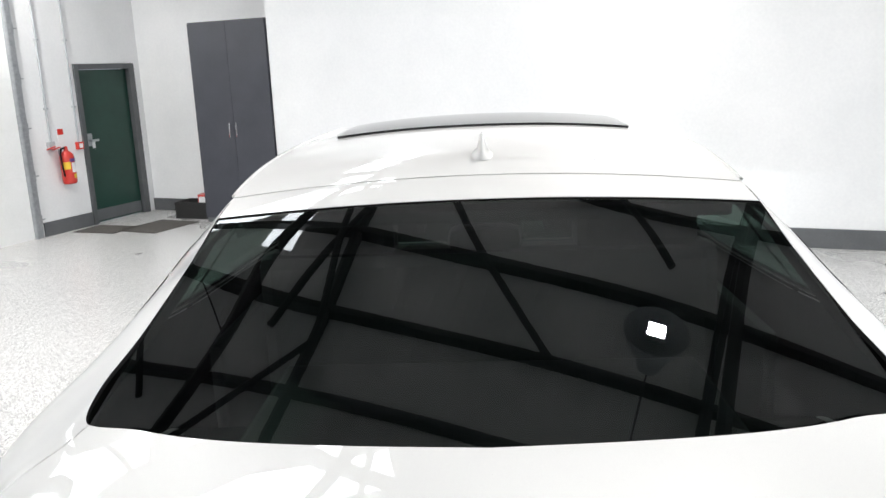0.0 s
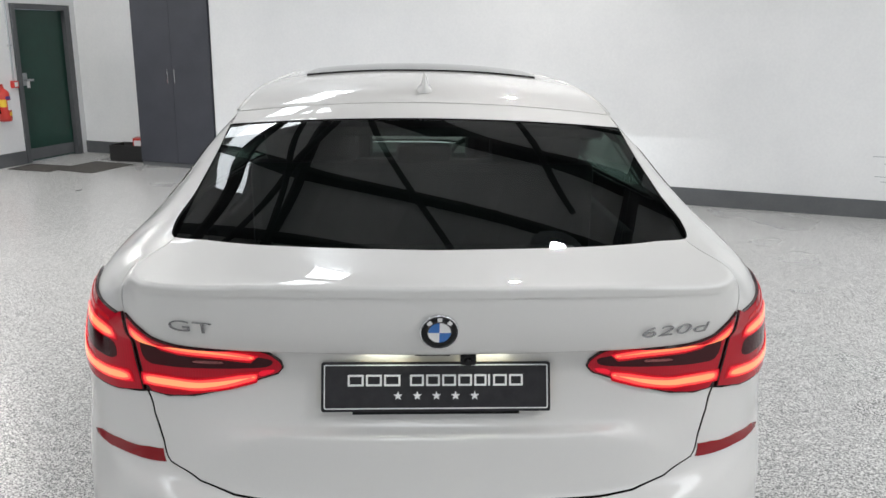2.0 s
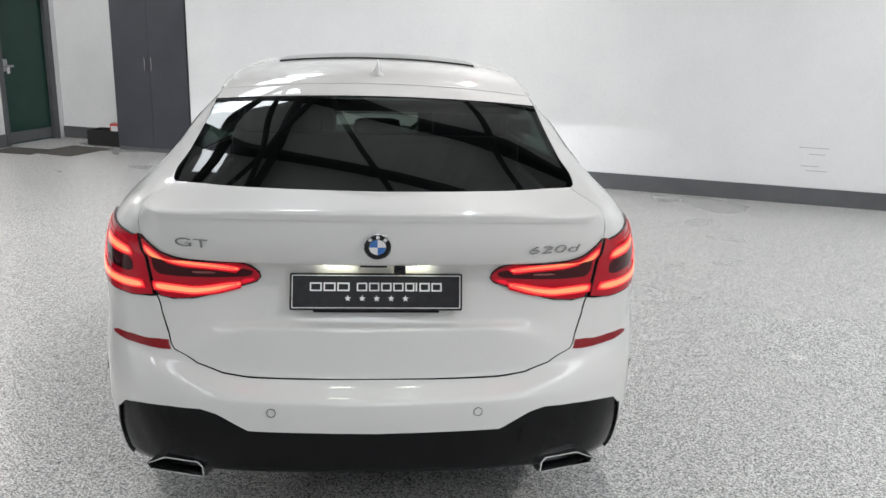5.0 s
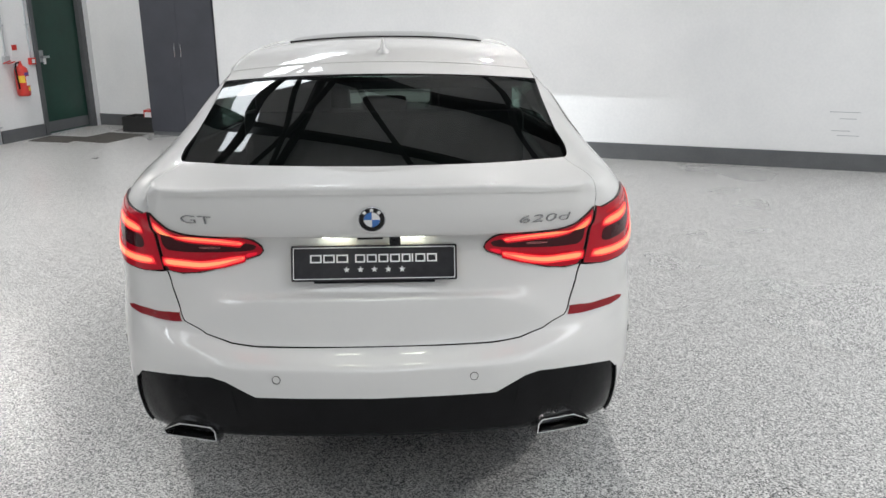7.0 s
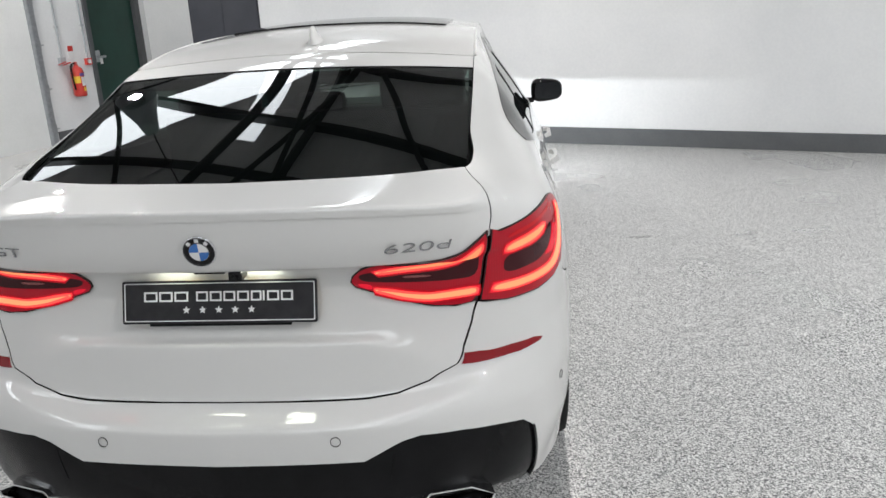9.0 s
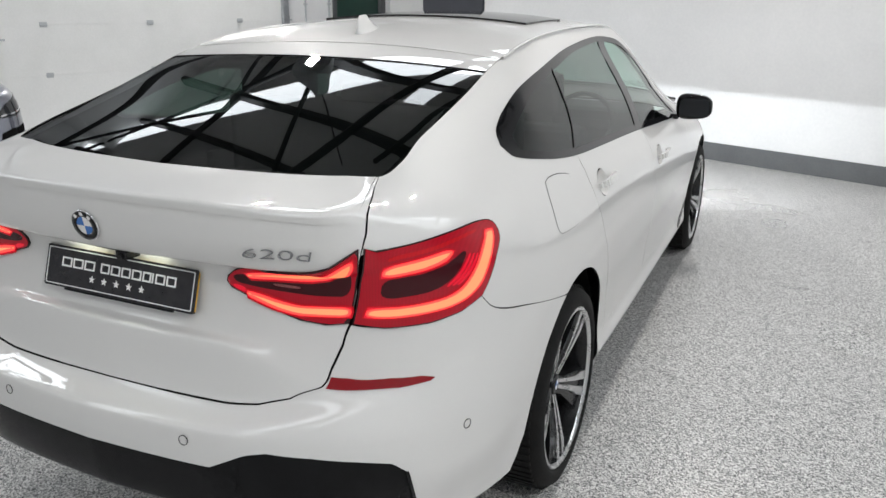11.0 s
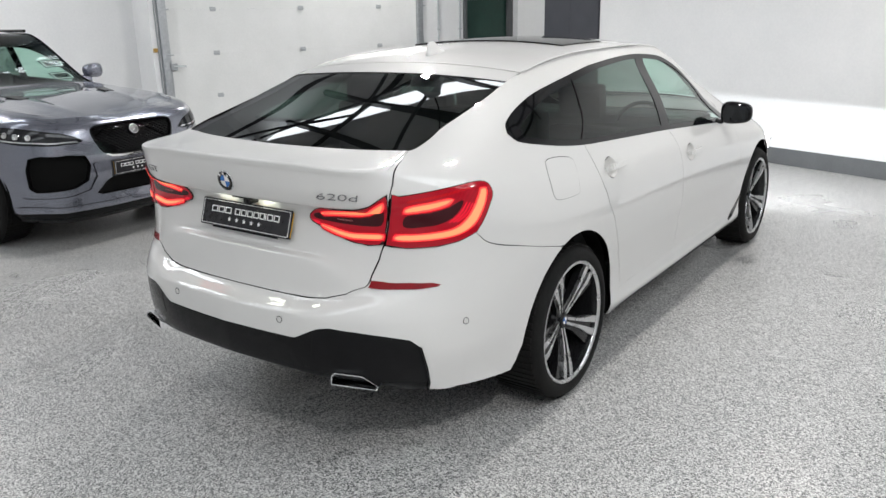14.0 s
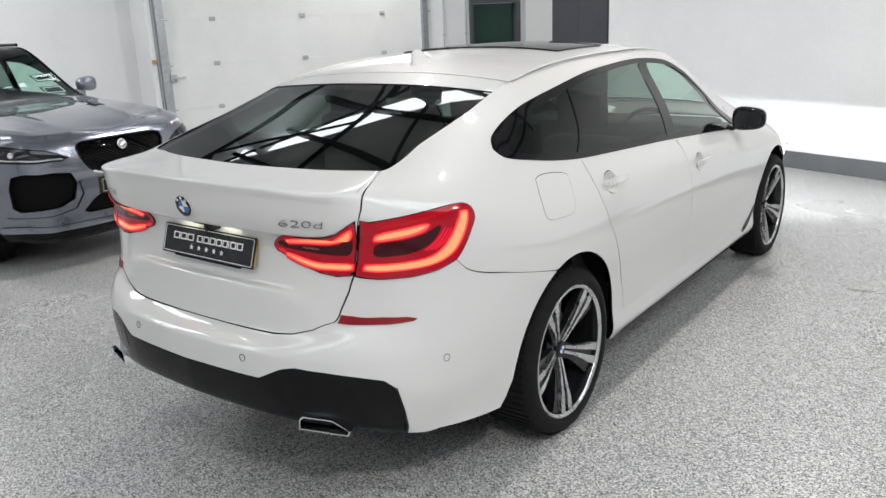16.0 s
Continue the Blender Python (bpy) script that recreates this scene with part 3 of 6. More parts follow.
def across(y, bow, d=0.0, n=21):
    """A line across the roof from right to left, its middle further forward by bow."""
    xe = float(SEAM_X(y)) - d
    return [(x, y + bow * (1 - (x / xe) ** 2)) for x in np.linspace(xe, -xe, n)]
def band(y0, b0, y1, b1, d=0.0):
    """The outline between two lines across the upper skin."""
    r = seam_line(y0, y1, d=d)
    return across(y0, b0, d)[::-1] + r[1:-1] + across(y1, b1, d) + [(-a, b) for a, b in r[1:-1]][::-1]
r = seam_line(.312, 1.014, d=.004)
top_panel("rear_window", glass_low[1:-1] + r + across(1.014, .03, .004)[1:-1] + [(-a, b) for a, b in r[::-1]], TINTED, car, "dark privacy glass", h=0.03, lift=-.004, depth=0.004)
top_panel("tailgate_header", band(1.018, .03, 1.14, .05), WHITE_PAINT, car, h=0.02, gap=0.0025)
roof_hole = [(.475, 1.85), (.475, 2.3), (-.475, 2.3), (-.475, 1.85)]
top_panel("roof_panel", band(1.144, .05, 2.93, .06), WHITE_PAINT, car, h=0.03, gap=0.0016, depth=.0029, holes=[roof_hole])
top_panel("sunroof", [(.482, 1.84), (.482, 2.1), (.482, 2.31), (-.482, 2.31), (-.482, 2.1), (-.482, 1.84)], ROOF_GLASS, car, "black glass panorama roof", h=0.03, lift=.008)
top_panel("windscreen", band(2.94, .06, 3.78, .12, .03), CLEAR, car, h=0.05, depth=0.004)
top_panel("bonnet", band(3.80, .12, 4.84, .06), WHITE_PAINT, car, h=0.05)

for k in (1, -1):
    bm = bmesh.new()
    bead = [(k * (float(SEAM_X(y)) + .002), y, float(SEAM_Z(y)) - .0015) for y in np.linspace(1.16, 3.2, 60)]
    rings = [[bm.verts.new((x + .007 * math.cos(a), y, z + .0045 * math.sin(a))) for a in np.linspace(0, 2 * math.pi, 9)[:-1]] for x, y, z in bead]
    for a, b in zip(rings, rings[1:]):
        for i in range(8):
            bm.faces.new((a[i], a[(i + 1) % 8], b[(i + 1) % 8], b[i]))
    bmesh.ops.recalc_face_normals(bm, faces=bm.faces)
    part("roof_moulding", bm, WHITE_PAINT, car, "white joint strip along the roof", True)

# side outlines in side view
ARCH_R, ARCH_F, R_ARCH = (1.115, .352), (4.20, .352), .425
DLO_LOW = [(.793, 1.25), (.815, 1.226), (.85, 1.212), (.98, 1.185), (1.19, 1.153), (1.34, 1.137), (1.734, 1.113), (2.28, 1.083), (2.96, 1.036), (3.35, 1.005), (3.58, .992)]
DLO_TOP = [(.793, 1.25), (.815, 1.272), (.865, 1.297), (.926, 1.321), (1.107, 1.371), (1.447, 1.418), (1.892, 1.462), (2.42, 1.480), (2.82, 1.454), (3.08, 1.377), (3.30, 1.24), (3.42, 1.125), (3.58, .992)]
dlo_low = [side(*p) for p in smooth_line(DLO_LOW, 150)]
dlo_top = [side(*p) for p in smooth_line(DLO_TOP, 150)]
DLO = dlo_low + dlo_top[::-1][1:-1]
DOOR_R = [(1.34, 1.137), (1.385, 1.03), (1.45, .865), (1.53, .71), (1.60, .56), (1.655, .44), (1.676, .36)]
DOOR_M = [(2.405, 1.0755), (2.455, 1.0), (2.49, .80), (2.485, .55), (2.465, .36)]
DOOR_F = [(3.56, .993), (3.62, .93), (3.66, .75), (3.64, .5), (3.60, .36)]
def cut(a, n=12):
    return [side(*p) for p in smooth_line(a, n)]
def low(y0, y1, z=.36, n=10):
    return [side(y, z) for y in np.linspace(y0, y1, n)]
def dlo_between(y0, y1):
    f = pchip([p[0] for p in DLO_LOW], [p[1] for p in DLO_LOW])
    return [side(y, float(f(y))) for y in np.linspace(y0, y1, 12)]
def handle_hole(y, z):
    return [side(y - .022 + .064 * math.cos(a), z + .050 * math.sin(a)) for a in np.linspace(0, 2 * math.pi, 33)[:-1]]
both_sides("rear_door", CAR, dlo_between(1.34, 2.405) + cut(DOOR_M)[1:] + low(2.465, 1.676)[1:-1] + cut(DOOR_R)[::-1][:-1], WHITE_PAINT, car, h=0.025, gap=0.002, holes=[handle_hole(1.56, 1.0)])
both_sides("front_door", CAR, dlo_between(2.405, 3.56) + cut(DOOR_F)[1:] + low(3.60, 2.465)[1:-1] + cut(DOOR_M)[::-1][:-1], WHITE_PAINT, car, h=0.03, gap=0.002, holes=[handle_hole(2.665, .914)])
both_sides("side_skirt", CAR, low(1.60, 3.76, .3605, 16) + low(3.76, 1.60, .225, 16), WHITE_PAINT, car, h=0.03, gap=0.0, depth=.002)
# quarter panel with pillar and roof rail
seam_u0, seam_u1 = U_GLASS, side(3.6, 1.25)[0]
lamp_edge = [CAR.find(1, y, 2, z, .6, 2.0) for y, z in smooth_line(((.135, 1.108), (.20, 1.114), (.30, 1.121), (.40, 1.125), (.450, 1.121), (.483, 1.104), (.490, 1.078), (.455, 1.026), (.412, .978), (.375, .945)), 40)]
bumper_seam = [CAR.find(1, y, 2, z, .6, 3) for y, z in smooth_line(((.375, .945), (.42, .90), (.50, .868), (.6, .842), (.75, .803), (.965, .752)), 24)]
arch_r = [side(*p) for p in circle(*ARCH_R, R_ARCH, 109.4, 0, 26)] + [side(1.54, .30), side(1.545, .235)]
quarter = ([rear(.704, 1.19), (U_GLASS, W_TOP)] + [(u, W_TOP) for u in np.linspace(seam_u0, seam_u1, 60)[1:]] + dlo_top[::-1][1:]
           + dlo_between(.793, 1.34)[1:] + cut(DOOR_R)[1:] + [side(1.64, .36), side(1.60, .235)] + arch_r[::-1] + bumper_seam[::-1][1:] + lamp_edge[::-1][1:]
           + [rear(.70, 1.10), rear(.71, 1.15)])
both_sides("quarter_panel", CAR, quarter, WHITE_PAINT, car, h=0.018, gap=0.002, depth=.009)

# bumper and diffuser
DIFF_UP = [(0, .566), (.2, .566), (.375, .566), (.42, .588), (.47, .612), (.52, .622), (.62, .614), (.72, .598), (.78, .58)]
diff_up = [rear(*p) for p in DIFF_UP]
diff_side = [CAR.find(1, y, 2, z, .6, 2.0) for y, z in ((.125, .55), (.15, .46), (.172, .39), (.18, .355))]
bump_low = [CAR.find(1, y, 2, z, .6, 2.5) for y, z in ((.18, .355), (.3, .335), (.45, .315), (.54, .303), (.598, .299))]
arch_back = [side(*p) for p in [(.630, .336)] + [(y - .028 * (1 - k / 20), z) for k, (y, z) in enumerate(circle(*ARCH_R, R_ARCH, 174, 110.4, 20))]]
lamp_low = [CAR.find(1, y, 2, z, .6, 2.0) for y, z in ((.375, .945), (.30, .925), (.22, .916))] + [rear(.74, .916), rear(.69, .918), rear(.668, .922)]
bhalf = diff_up[1:] + diff_side + bump_low[1:] + arch_back + bumper_seam[::-1][1:] + lamp_low[1:] + SHUT[:3][::-1]
tail_edge = TAIL_LOW[::-1]
bumper_line = bhalf + tail_edge + [(-a, b) for a, b in tail_edge[::-1][1:]] + [(-a, b) for a, b in bhalf[::-1]] + [diff_up[0]]
skin_panel("rear_bumper", CAR, bumper_line, WHITE_PAINT, car, h=0.012, gap=0.0015, depth=.018)
dlow = [(u, 0.0) for u in np.linspace(0, CAR.find(1, .18, 2, .30, .6, 2)[0], 16)][::-1]
dhalf = diff_up[1:] + diff_side + dlow[:-1]
skin_panel("rear_diffuser", CAR, diff_up[:1] + dhalf + [dlow[-1]] + [(-a, b) for a, b in dhalf[::-1]], BLACK_SATIN, car, "satin black lower bumper trim", h=0.02, gap=0.001, lift=-.004, depth=0.02)

seam = [rear(*p) for p in ((.452, .600), (.447, .56), (.436, .50), (.439, .50), (.450, .56), (.455, .601))]
both_sides("trim_joint", CAR, seam, JOINT_DARK, car, h=0.01, lift=-.0034, depth=.001)

# upright fins at the trim's outer ends
fin = [(a + d, b) for d, q in ((-.002, diff_side), (.006, diff_side[::-1])) for a, b in q]
both_sides("bumper_fin", CAR, fin, BLACK_GLOSS, car, "black fin at the bumper's corner", h=0.01, lift=.004, depth=.012)

# front wing, front end
arch_f = [side(*p) for p in [(4.63, .30), (4.625, .352)] + circle(*ARCH_F, R_ARCH, 0, 180, 30)[1:] + [(3.775, .30), (3.77, .235)]]
U_END = CAR.s[-1]
wing = cut(DOOR_F) + [side(3.70, .36), side(3.72, .235)] + arch_f[::-1] + [(U_END, 0.04), (U_END, W_TOP)] + [(u, W_TOP) for u in np.linspace(U_END, seam_u1, 40)[1:]]
both_sides("front_wing", CAR, wing, WHITE_PAINT, car, h=0.05, gap=0.0)

# dark shell added to blacken the joints, with openings for wheels and windows
holes = [inset(DLO, .012)] + [[side(*p) for p in circle(*c, .455, 0, 354, 40)] for c in (ARCH_R, ARCH_F)]
both_sides("inner_shell", CAR, [(0, .18), (U_END, .18), (U_END, W_TOP), (0, W_TOP)], DARK, car, h=0.06, lift=-.026, depth=0, holes=holes)
for x in (-1, 1):
    for cy, cz in (ARCH_R, ARCH_F):
        bm = bmesh.new()
        ring = [[bm.verts.new((x * k, cy + .455 * math.cos(t), cz + .455 * math.sin(t))) for t in np.linspace(-.05, math.pi + .05, 24)] for k in (.90, .60)]
        for a in range(23):
            bm.faces.new((ring[0][a], ring[0][a + 1], ring[1][a + 1], ring[1][a]))
        bm.faces.new(ring[1])
        part("arch_liner", bm, DARK, car)
boxed("underbody", (-.70, .55, .22, .70, 4.7, .32), DARK, car)
boxed("floor_pan", (-.91, 1.57, .235, .91, 3.74, .33), DARK, car)

# side glass and its black surround
def window(name, low_y0, low_y1, back, front, mat):
    """A side pane between two cuts, set into the window opening."""
    f0 = pchip([p[0] for p in DLO_LOW], [p[1] for p in DLO_LOW])
    f1 = pchip([p[0] for p in DLO_TOP], [p[1] for p in DLO_TOP])
    lo = [(y, float(f0(y)) + .018) for y in np.linspace(low_y0, low_y1, 16)]
    hi = [(y, float(f1(y)) - .022 - .02 * min(max((1.3 - y) / .4, 0), 1)) for y in np.linspace(front, back, 24)]
    line = [side(*p) for p in lo + hi]
    both_sides(name, CAR, line, mat, car, h=0.04, lift=-.0012, depth=.002)
    return line
panes = [window("quarter_window", .880, 1.339, .885, 1.535, TINTED), window("rear_door_window", 1.342, 2.33, 1.538, 2.49, TINTED),
         window("front_door_window", 2.44, 3.44, 2.60, 3.30, CLEAR)]
both_sides("window_surround", CAR, inset(DLO, -.004), BLACK_GLOSS, car, "black gloss window trim", h=0.03, lift=.002, depth=.003, holes=[inset(p, .002) for p in panes])

# lamps
INNER = [rear(*p) for p in ((.345, .998), (.350, 1.014), (.375, 1.034), (.41, 1.044), (.48, 1.052), (.58, 1.058), (.635, 1.073), (.665, 1.094), (.697, 1.118), (.688, 1.05), (.68, 1.0),
                             (.665, .926), (.61, .918), (.55, .924), (.47, .946), (.40, .968), (.358, .982))]
OUTER = [rear(*p) for p in ((.706, 1.118), (.694, 1.05), (.686, 1.0), (.673, .926))] + lamp_low[::-1][2:] + lamp_edge[::-1][1:]
def lit(skin_pts, name, mat, parent_pair, lift):
    for k, mirror in zip(parent_pair, (False, True)):
        if name == "light_bar":
            # wider layers paint the glow round each bar, a narrow one its bright core
            skin_panel("bar_fringe", CAR, inset(resample(skin_pts, .02), -.009), RED_EDGE, k, h=0.008, lift=lift - .0011, depth=.002, mirror=mirror)
            skin_panel("bar_glow", CAR, inset(resample(skin_pts, .02), -.0045), RED_HALO, k, h=0.008, lift=lift - .0006, depth=.002, mirror=mirror)
            skin_panel("bar_core", CAR, inset(resample(soften(skin_pts), .01), .005), RED_CORE, k, h=0.006, lift=lift + .0005, depth=.001, mirror=mirror)
        skin_panel(name, CAR, inset(soften(skin_pts), -.002 if name == "light_bar" else 0) if name != "red_lens" else skin_pts, mat, k, h=0.008, lift=lift, depth=.006, mirror=mirror)
inner = both_sides("inner_tail_lamp", CAR, INNER, LENS_EDGE, car, "lit red tail lamp section on the tailgate", h=0.01, lift=.006, depth=.014)
outer = both_sides("outer_tail_lamp", CAR, OUTER, LENS_EDGE, car, "lit red tail lamp section wrapping the corner", h=0.012, lift=.006, depth=.016)
def near(pts):
    """Places on the skin, in rear view where x is given, in side view where it is None."""
    return [rear(x, z) if y is None else CAR.find(1, y, 2, z, .6, 2.0) for x, y, z in pts]
lit(inset(soften(INNER, 1), .0035), "red_lens", RED_SOFT, inner, .0068)
lit(inset(OUTER, .004), "red_lens", RED_SOFT, outer, .0068)
lit([rear(*p) for p in ((.405, 1.026), (.48, 1.038), (.58, 1.045), (.625, 1.056), (.655, 1.072), (.683, 1.090), (.681, 1.070), (.655, 1.050), (.62, 1.037), (.58, 1.030), (.48, 1.025), (.42, 1.019))], "light_bar", RED_GLOW, inner, .0095)
lit([rear(*p) for p in ((.405, .980), (.45, .974), (.50, .964), (.55, .958), (.61, .962), (.669, .966), (.666, .945), (.61, .941), (.55, .938), (.49, .947), (.44, .961), (.41, .970))], "light_bar", RED_GLOW, inner, .0095)
lit([rear(*p) for p in ((.365, 1.018), (.41, 1.026), (.48, 1.030), (.58, 1.034), (.63, 1.044), (.678, 1.066), (.673, .995), (.60, .990), (.52, .992), (.44, .995), (.375, 1.0))], "smoked_lens", SMOKED_LENS, inner, .0075)
lit([rear(*p) for p in ((.48, 1.012), (.55, 1.011), (.55, 1.004), (.48, 1.005))], "lens_rib", CHROME_RED, inner, .0082)
lit([rear(*p) for p in ((.362, .995), (.40, .991), (.402, .975), (.372, .984))], "lens_tip", RED_HALO, inner, .0085)
lit(near([(None, .128, .968), (None, .19, .967), (None, .26, .971), (None, .305, .983), (None, .345, 1.010), (None, .385, 1.050), (None, .415, 1.083), (None, .425, 1.098), (None, .458, 1.095), (None, .448, 1.068),
          (None, .415, 1.022), (None, .370, .978), (None, .32, .956), (None, .26, .946), (None, .19, .944), (None, .124, .945)]), "light_bar", RED_GLOW, outer, .0095)
lit(near([(None, .145, 1.066), (None, .20, 1.075), (None, .27, 1.082), (None, .295, 1.078), (None, .27, 1.062), (None, .20, 1.050), (None, .142, 1.044)]), "light_bar", RED_GLOW, outer, .0095)
lit(near([(None, .143, 1.038), (None, .20, 1.044), (None, .27, 1.052), (None, .325, 1.072), (None, .337, 1.066), (None, .315, 1.040), (None, .28, 1.014), (None, .24, .999), (None, .20, .993), (None, .138, .990)]), "smoked_lens", SMOKED_LENS, outer, .0075)
lit(near([(None, .150, 1.090), (None, .22, 1.097), (None, .32, 1.106), (None, .39, 1.110), (None, .395, 1.104), (None, .32, 1.098), (None, .22, 1.088), (None, .148, 1.080)]), "lens_rib", RED_EDGE, outer, .0085)
for k in range(3):
    d = .010 * k
    lit(near([(None, .26 + d * 1.5, 1.0 - d * .15), (None, .31 + d * 1.4, 1.028 - d * .3), (None, .345 + d * 1.3, 1.062 - d * .3), (None, .351 + d * 1.3, 1.060 - d * .3), (None, .318 + d * 1.4, 1.024 - d * .3), (None, .266 + d * 1.5, .996 - d * .15)]), "lens_rib", RED_HALO, outer, .0085)
both_sides("reflector", CAR, [rear(.622, .766), rear(.63, .793)] + near([(None, .09, .791), (None, .14, .787), (None, .195, .782), (None, .222, .772), (None, .21, .766), (None, .15, .762), (None, .09, .763)]),
           REFLECTOR, car, "red reflector strip", h=0.012, lift=.003, depth=.01)


def wheel_at(parent, m, flip, width, size=1.0, face=None):
    """A wheel with its parts: double-spoke alloy, tyre, brake disc and cap."""
    s = -1 if flip else 1
    bm = bmesh.new()
    lathe(bm, [(.276, -.03), (.281, .0), (.277, .005), (.268, .003), (.264, -.006)], 64)
    rim = part("wheel", bm, face or ALLOY, parent, "double-spoke alloy wheel", True)
    bm = bmesh.new()
    lathe(bm, [(.2645, -.006), (.258, -.03), (.248, -.10), (.244, -.20), (.10, -.205)], 48)
    part("rim_barrel", bm, ALLOY_DARK, rim, "dark wheel barrel", True)
    bm = bmesh.new()
    w = width
    lathe(bm, [(.255, -w), (.30, -w - .004), (.335, -w + .02), (.348, -w + .045), (.3505, -w / 2), (.349, -.05), (.343, -.018), (.33, .004), (.30, .011), (.286, .008), (.275, -.004)], 72)
    part("tyre", bm, RUBBER, rim, "", True)
    # tread grooves as raised blocks over the shoulder
    bm = bmesh.new()
    for k in range(72):
        t = 2 * math.pi * k / 72
        box(bm, -w + .03, -.0095, .346, -.02, .0095, .3535, m=Matrix.Rotation(t, 4, "X"))
    part("tread", bm, RUBBER, rim)
    bm = bmesh.new()
    for k in range(5):
        turn = Matrix.Rotation(2 * math.pi * k / 5 + .56, 4, "X")
        for d in (-1, 1):
            pts = [(.030, d * .015), (.10, d * .020), (.15, d * .026), (.185, d * .033), (.205, d * .041), (.268, d * .048), (.268, d * .014), (.205, d * .0125), (.18, d * .010), (.10, d * .007), (.035, d * .0045)]
            a = [bm.verts.new(turn @ Vector((-.006 - .052 * (1 - r / .268) ** 1.4, t, r))) for r, t in pts]
            b = [bm.verts.new(turn @ Vector((-.03 - .052 * (1 - r / .268) ** 1.4, t, r))) for r, t in pts]
            bm.faces.new(a if d > 0 else a[::-1]), bm.faces.new(b[::-1] if d > 0 else b)
            for i in range(len(a)):
                j = (i + 1) % len(a)
                bm.faces.new((a[i], a[j], b[j], b[i]) if d < 0 else (a[j], a[i], b[i], b[j]))
    bmesh.ops.recalc_face_normals(bm, faces=bm.faces)
    part("spoke_face", bm, face or ALLOY, rim)
    bm = bmesh.new()
    for k in range(5):
        turn = Matrix.Rotation(2 * math.pi * k / 5 + .56, 4, "X")
        pts = [(.03, -.030), (.10, -.024), (.19, -.042), (.255, -.050), (.255, .105), (.19, .075), (.10, .040), (.03, .034)]
        a = [bm.verts.new(turn @ Vector((-.018 - .054 * max(1 - r / .268, 0) ** 1.4, t, r))) for r, t in pts]
        b = [bm.verts.new(turn @ Vector((-.05 - .04 * (1 - r / .268), t, r))) for r, t in pts]
        bm.faces.new(a), bm.faces.new(b[::-1])
        for i in range(8):
            bm.faces.new((a[(i + 1) % 8], a[i], b[i], b[(i + 1) % 8]))
    lathe(bm, [(.07, -.075), (.058, -.058), (.034, -.054)], 32)
    bmesh.ops.recalc_face_normals(bm, faces=bm.faces)
    part("spoke_back", bm, ALLOY_DARK, rim, "dark grey lacquered spoke backs")
    bm = bmesh.new()
    lathe(bm, [(.036, -.056), (.036, -.044), (.030, -.041), (.001, -.040)], 32)
    cap = part("hub_cap", bm, BLACK_GLOSS, rim, "black centre cap with a blue and white disc", True)
    if face is None:
        for k in range(4):
            bm = bmesh.new()
            pts = [(0, 0)] + [(.017 * math.cos(radians(90 * k + 15 * i)), .017 * math.sin(radians(90 * k + 15 * i))) for i in range(7)]
            flat_shape(bm, pts, 0, .001, Matrix.Translation((-.0405, 0, 0)) @ pose(0, 0, 0, 90, 0, 90))
            part("quarter", bm, CAP_BLUE if k % 2 else PLATE_WHITE, rim)
    bm = bmesh.new()
    lathe(bm, [(.001, -.12), (.18, -.12), (.18, -.15), (.001, -.15)], 48)
    part("brake_disc", bm, DISC, rim)
    bm = bmesh.new()
    box(bm, -.16, -.09, .10, -.092, .09, .20, .015)
    part("brake_caliper", bm, CALIPER, rim, "dark brake caliper")
    rim.matrix_local = m @ Matrix.Diagonal((s * size, size, size, 1))
    return rim


CAP_BLUE = material("blue_enamel", (0.03, 0.16, 0.50), 0.2, coat=0.8)
# mirror kept nearly black in place of the dark surroundings it would reflect
MIRROR = material("mirror_painted_dark", (0.05, 0.052, 0.055), 0.03, 1.0)
CALIPER = material("caliper_grey", (0.05, 0.05, 0.055), 0.4)



def on_skin(u, w, lift=0.0, skin=None):
    """The pose of something laid on the skin: its z along the normal, its y upwards, its x to the right seen from outside."""
    p, n = (skin or CAR).map(np.array([[u, w]]))
    n = Vector(n[0])
    x = Vector((0, 0, 1)).cross(n).normalized()
    y = n.cross(x)
    m = Matrix((x, y, n)).transposed().to_4x4()
    m.translation = Vector(p[0]) + n * lift
    return m


def flat_shape(bm, pts, z0, z1, m=None):
    """Adds a prism over a flat outline."""
    a, b = [bm.verts.new((x, y, z1)) for x, y in pts], [bm.verts.new((x, y, z0)) for x, y in pts]
    fs = [bm.faces.new(a), bm.faces.new(b[::-1])]
    for i in range(len(pts)):
        j = (i + 1) % len(pts)
        fs.append(bm.faces.new((b[i], b[j], a[j], a[i])))
    bmesh.ops.recalc_face_normals(bm, faces=fs)
    if m is not None:
        bmesh.ops.transform(bm, matrix=m, verts=a + b)


def ring_shape(bm, outer, inner, z0, z1, m=None):
    """Adds a flat frame between two outlines of equal count."""
    n = len(outer)
    o1, i1 = [bm.verts.new((*p, z1)) for p in outer], [bm.verts.new((*p, z1)) for p in inner]
    o0, i0 = [bm.verts.new((*p, z0)) for p in outer], [bm.verts.new((*p, z0)) for p in inner]
    fs = []
    for k in range(n):
        j = (k + 1) % n
        fs += [bm.faces.new((o1[k], o1[j], i1[j], i1[k])), bm.faces.new((o0[j], o0[k], i0[k], i0[j])),
               bm.faces.new((o0[k], o0[j], o1[j], o1[k])), bm.faces.new((i0[j], i0[k], i1[k], i1[j]))]
    bmesh.ops.recalc_face_normals(bm, faces=fs)
    if m is not None:
        bmesh.ops.transform(bm, matrix=m, verts=o1 + i1 + o0 + i0)


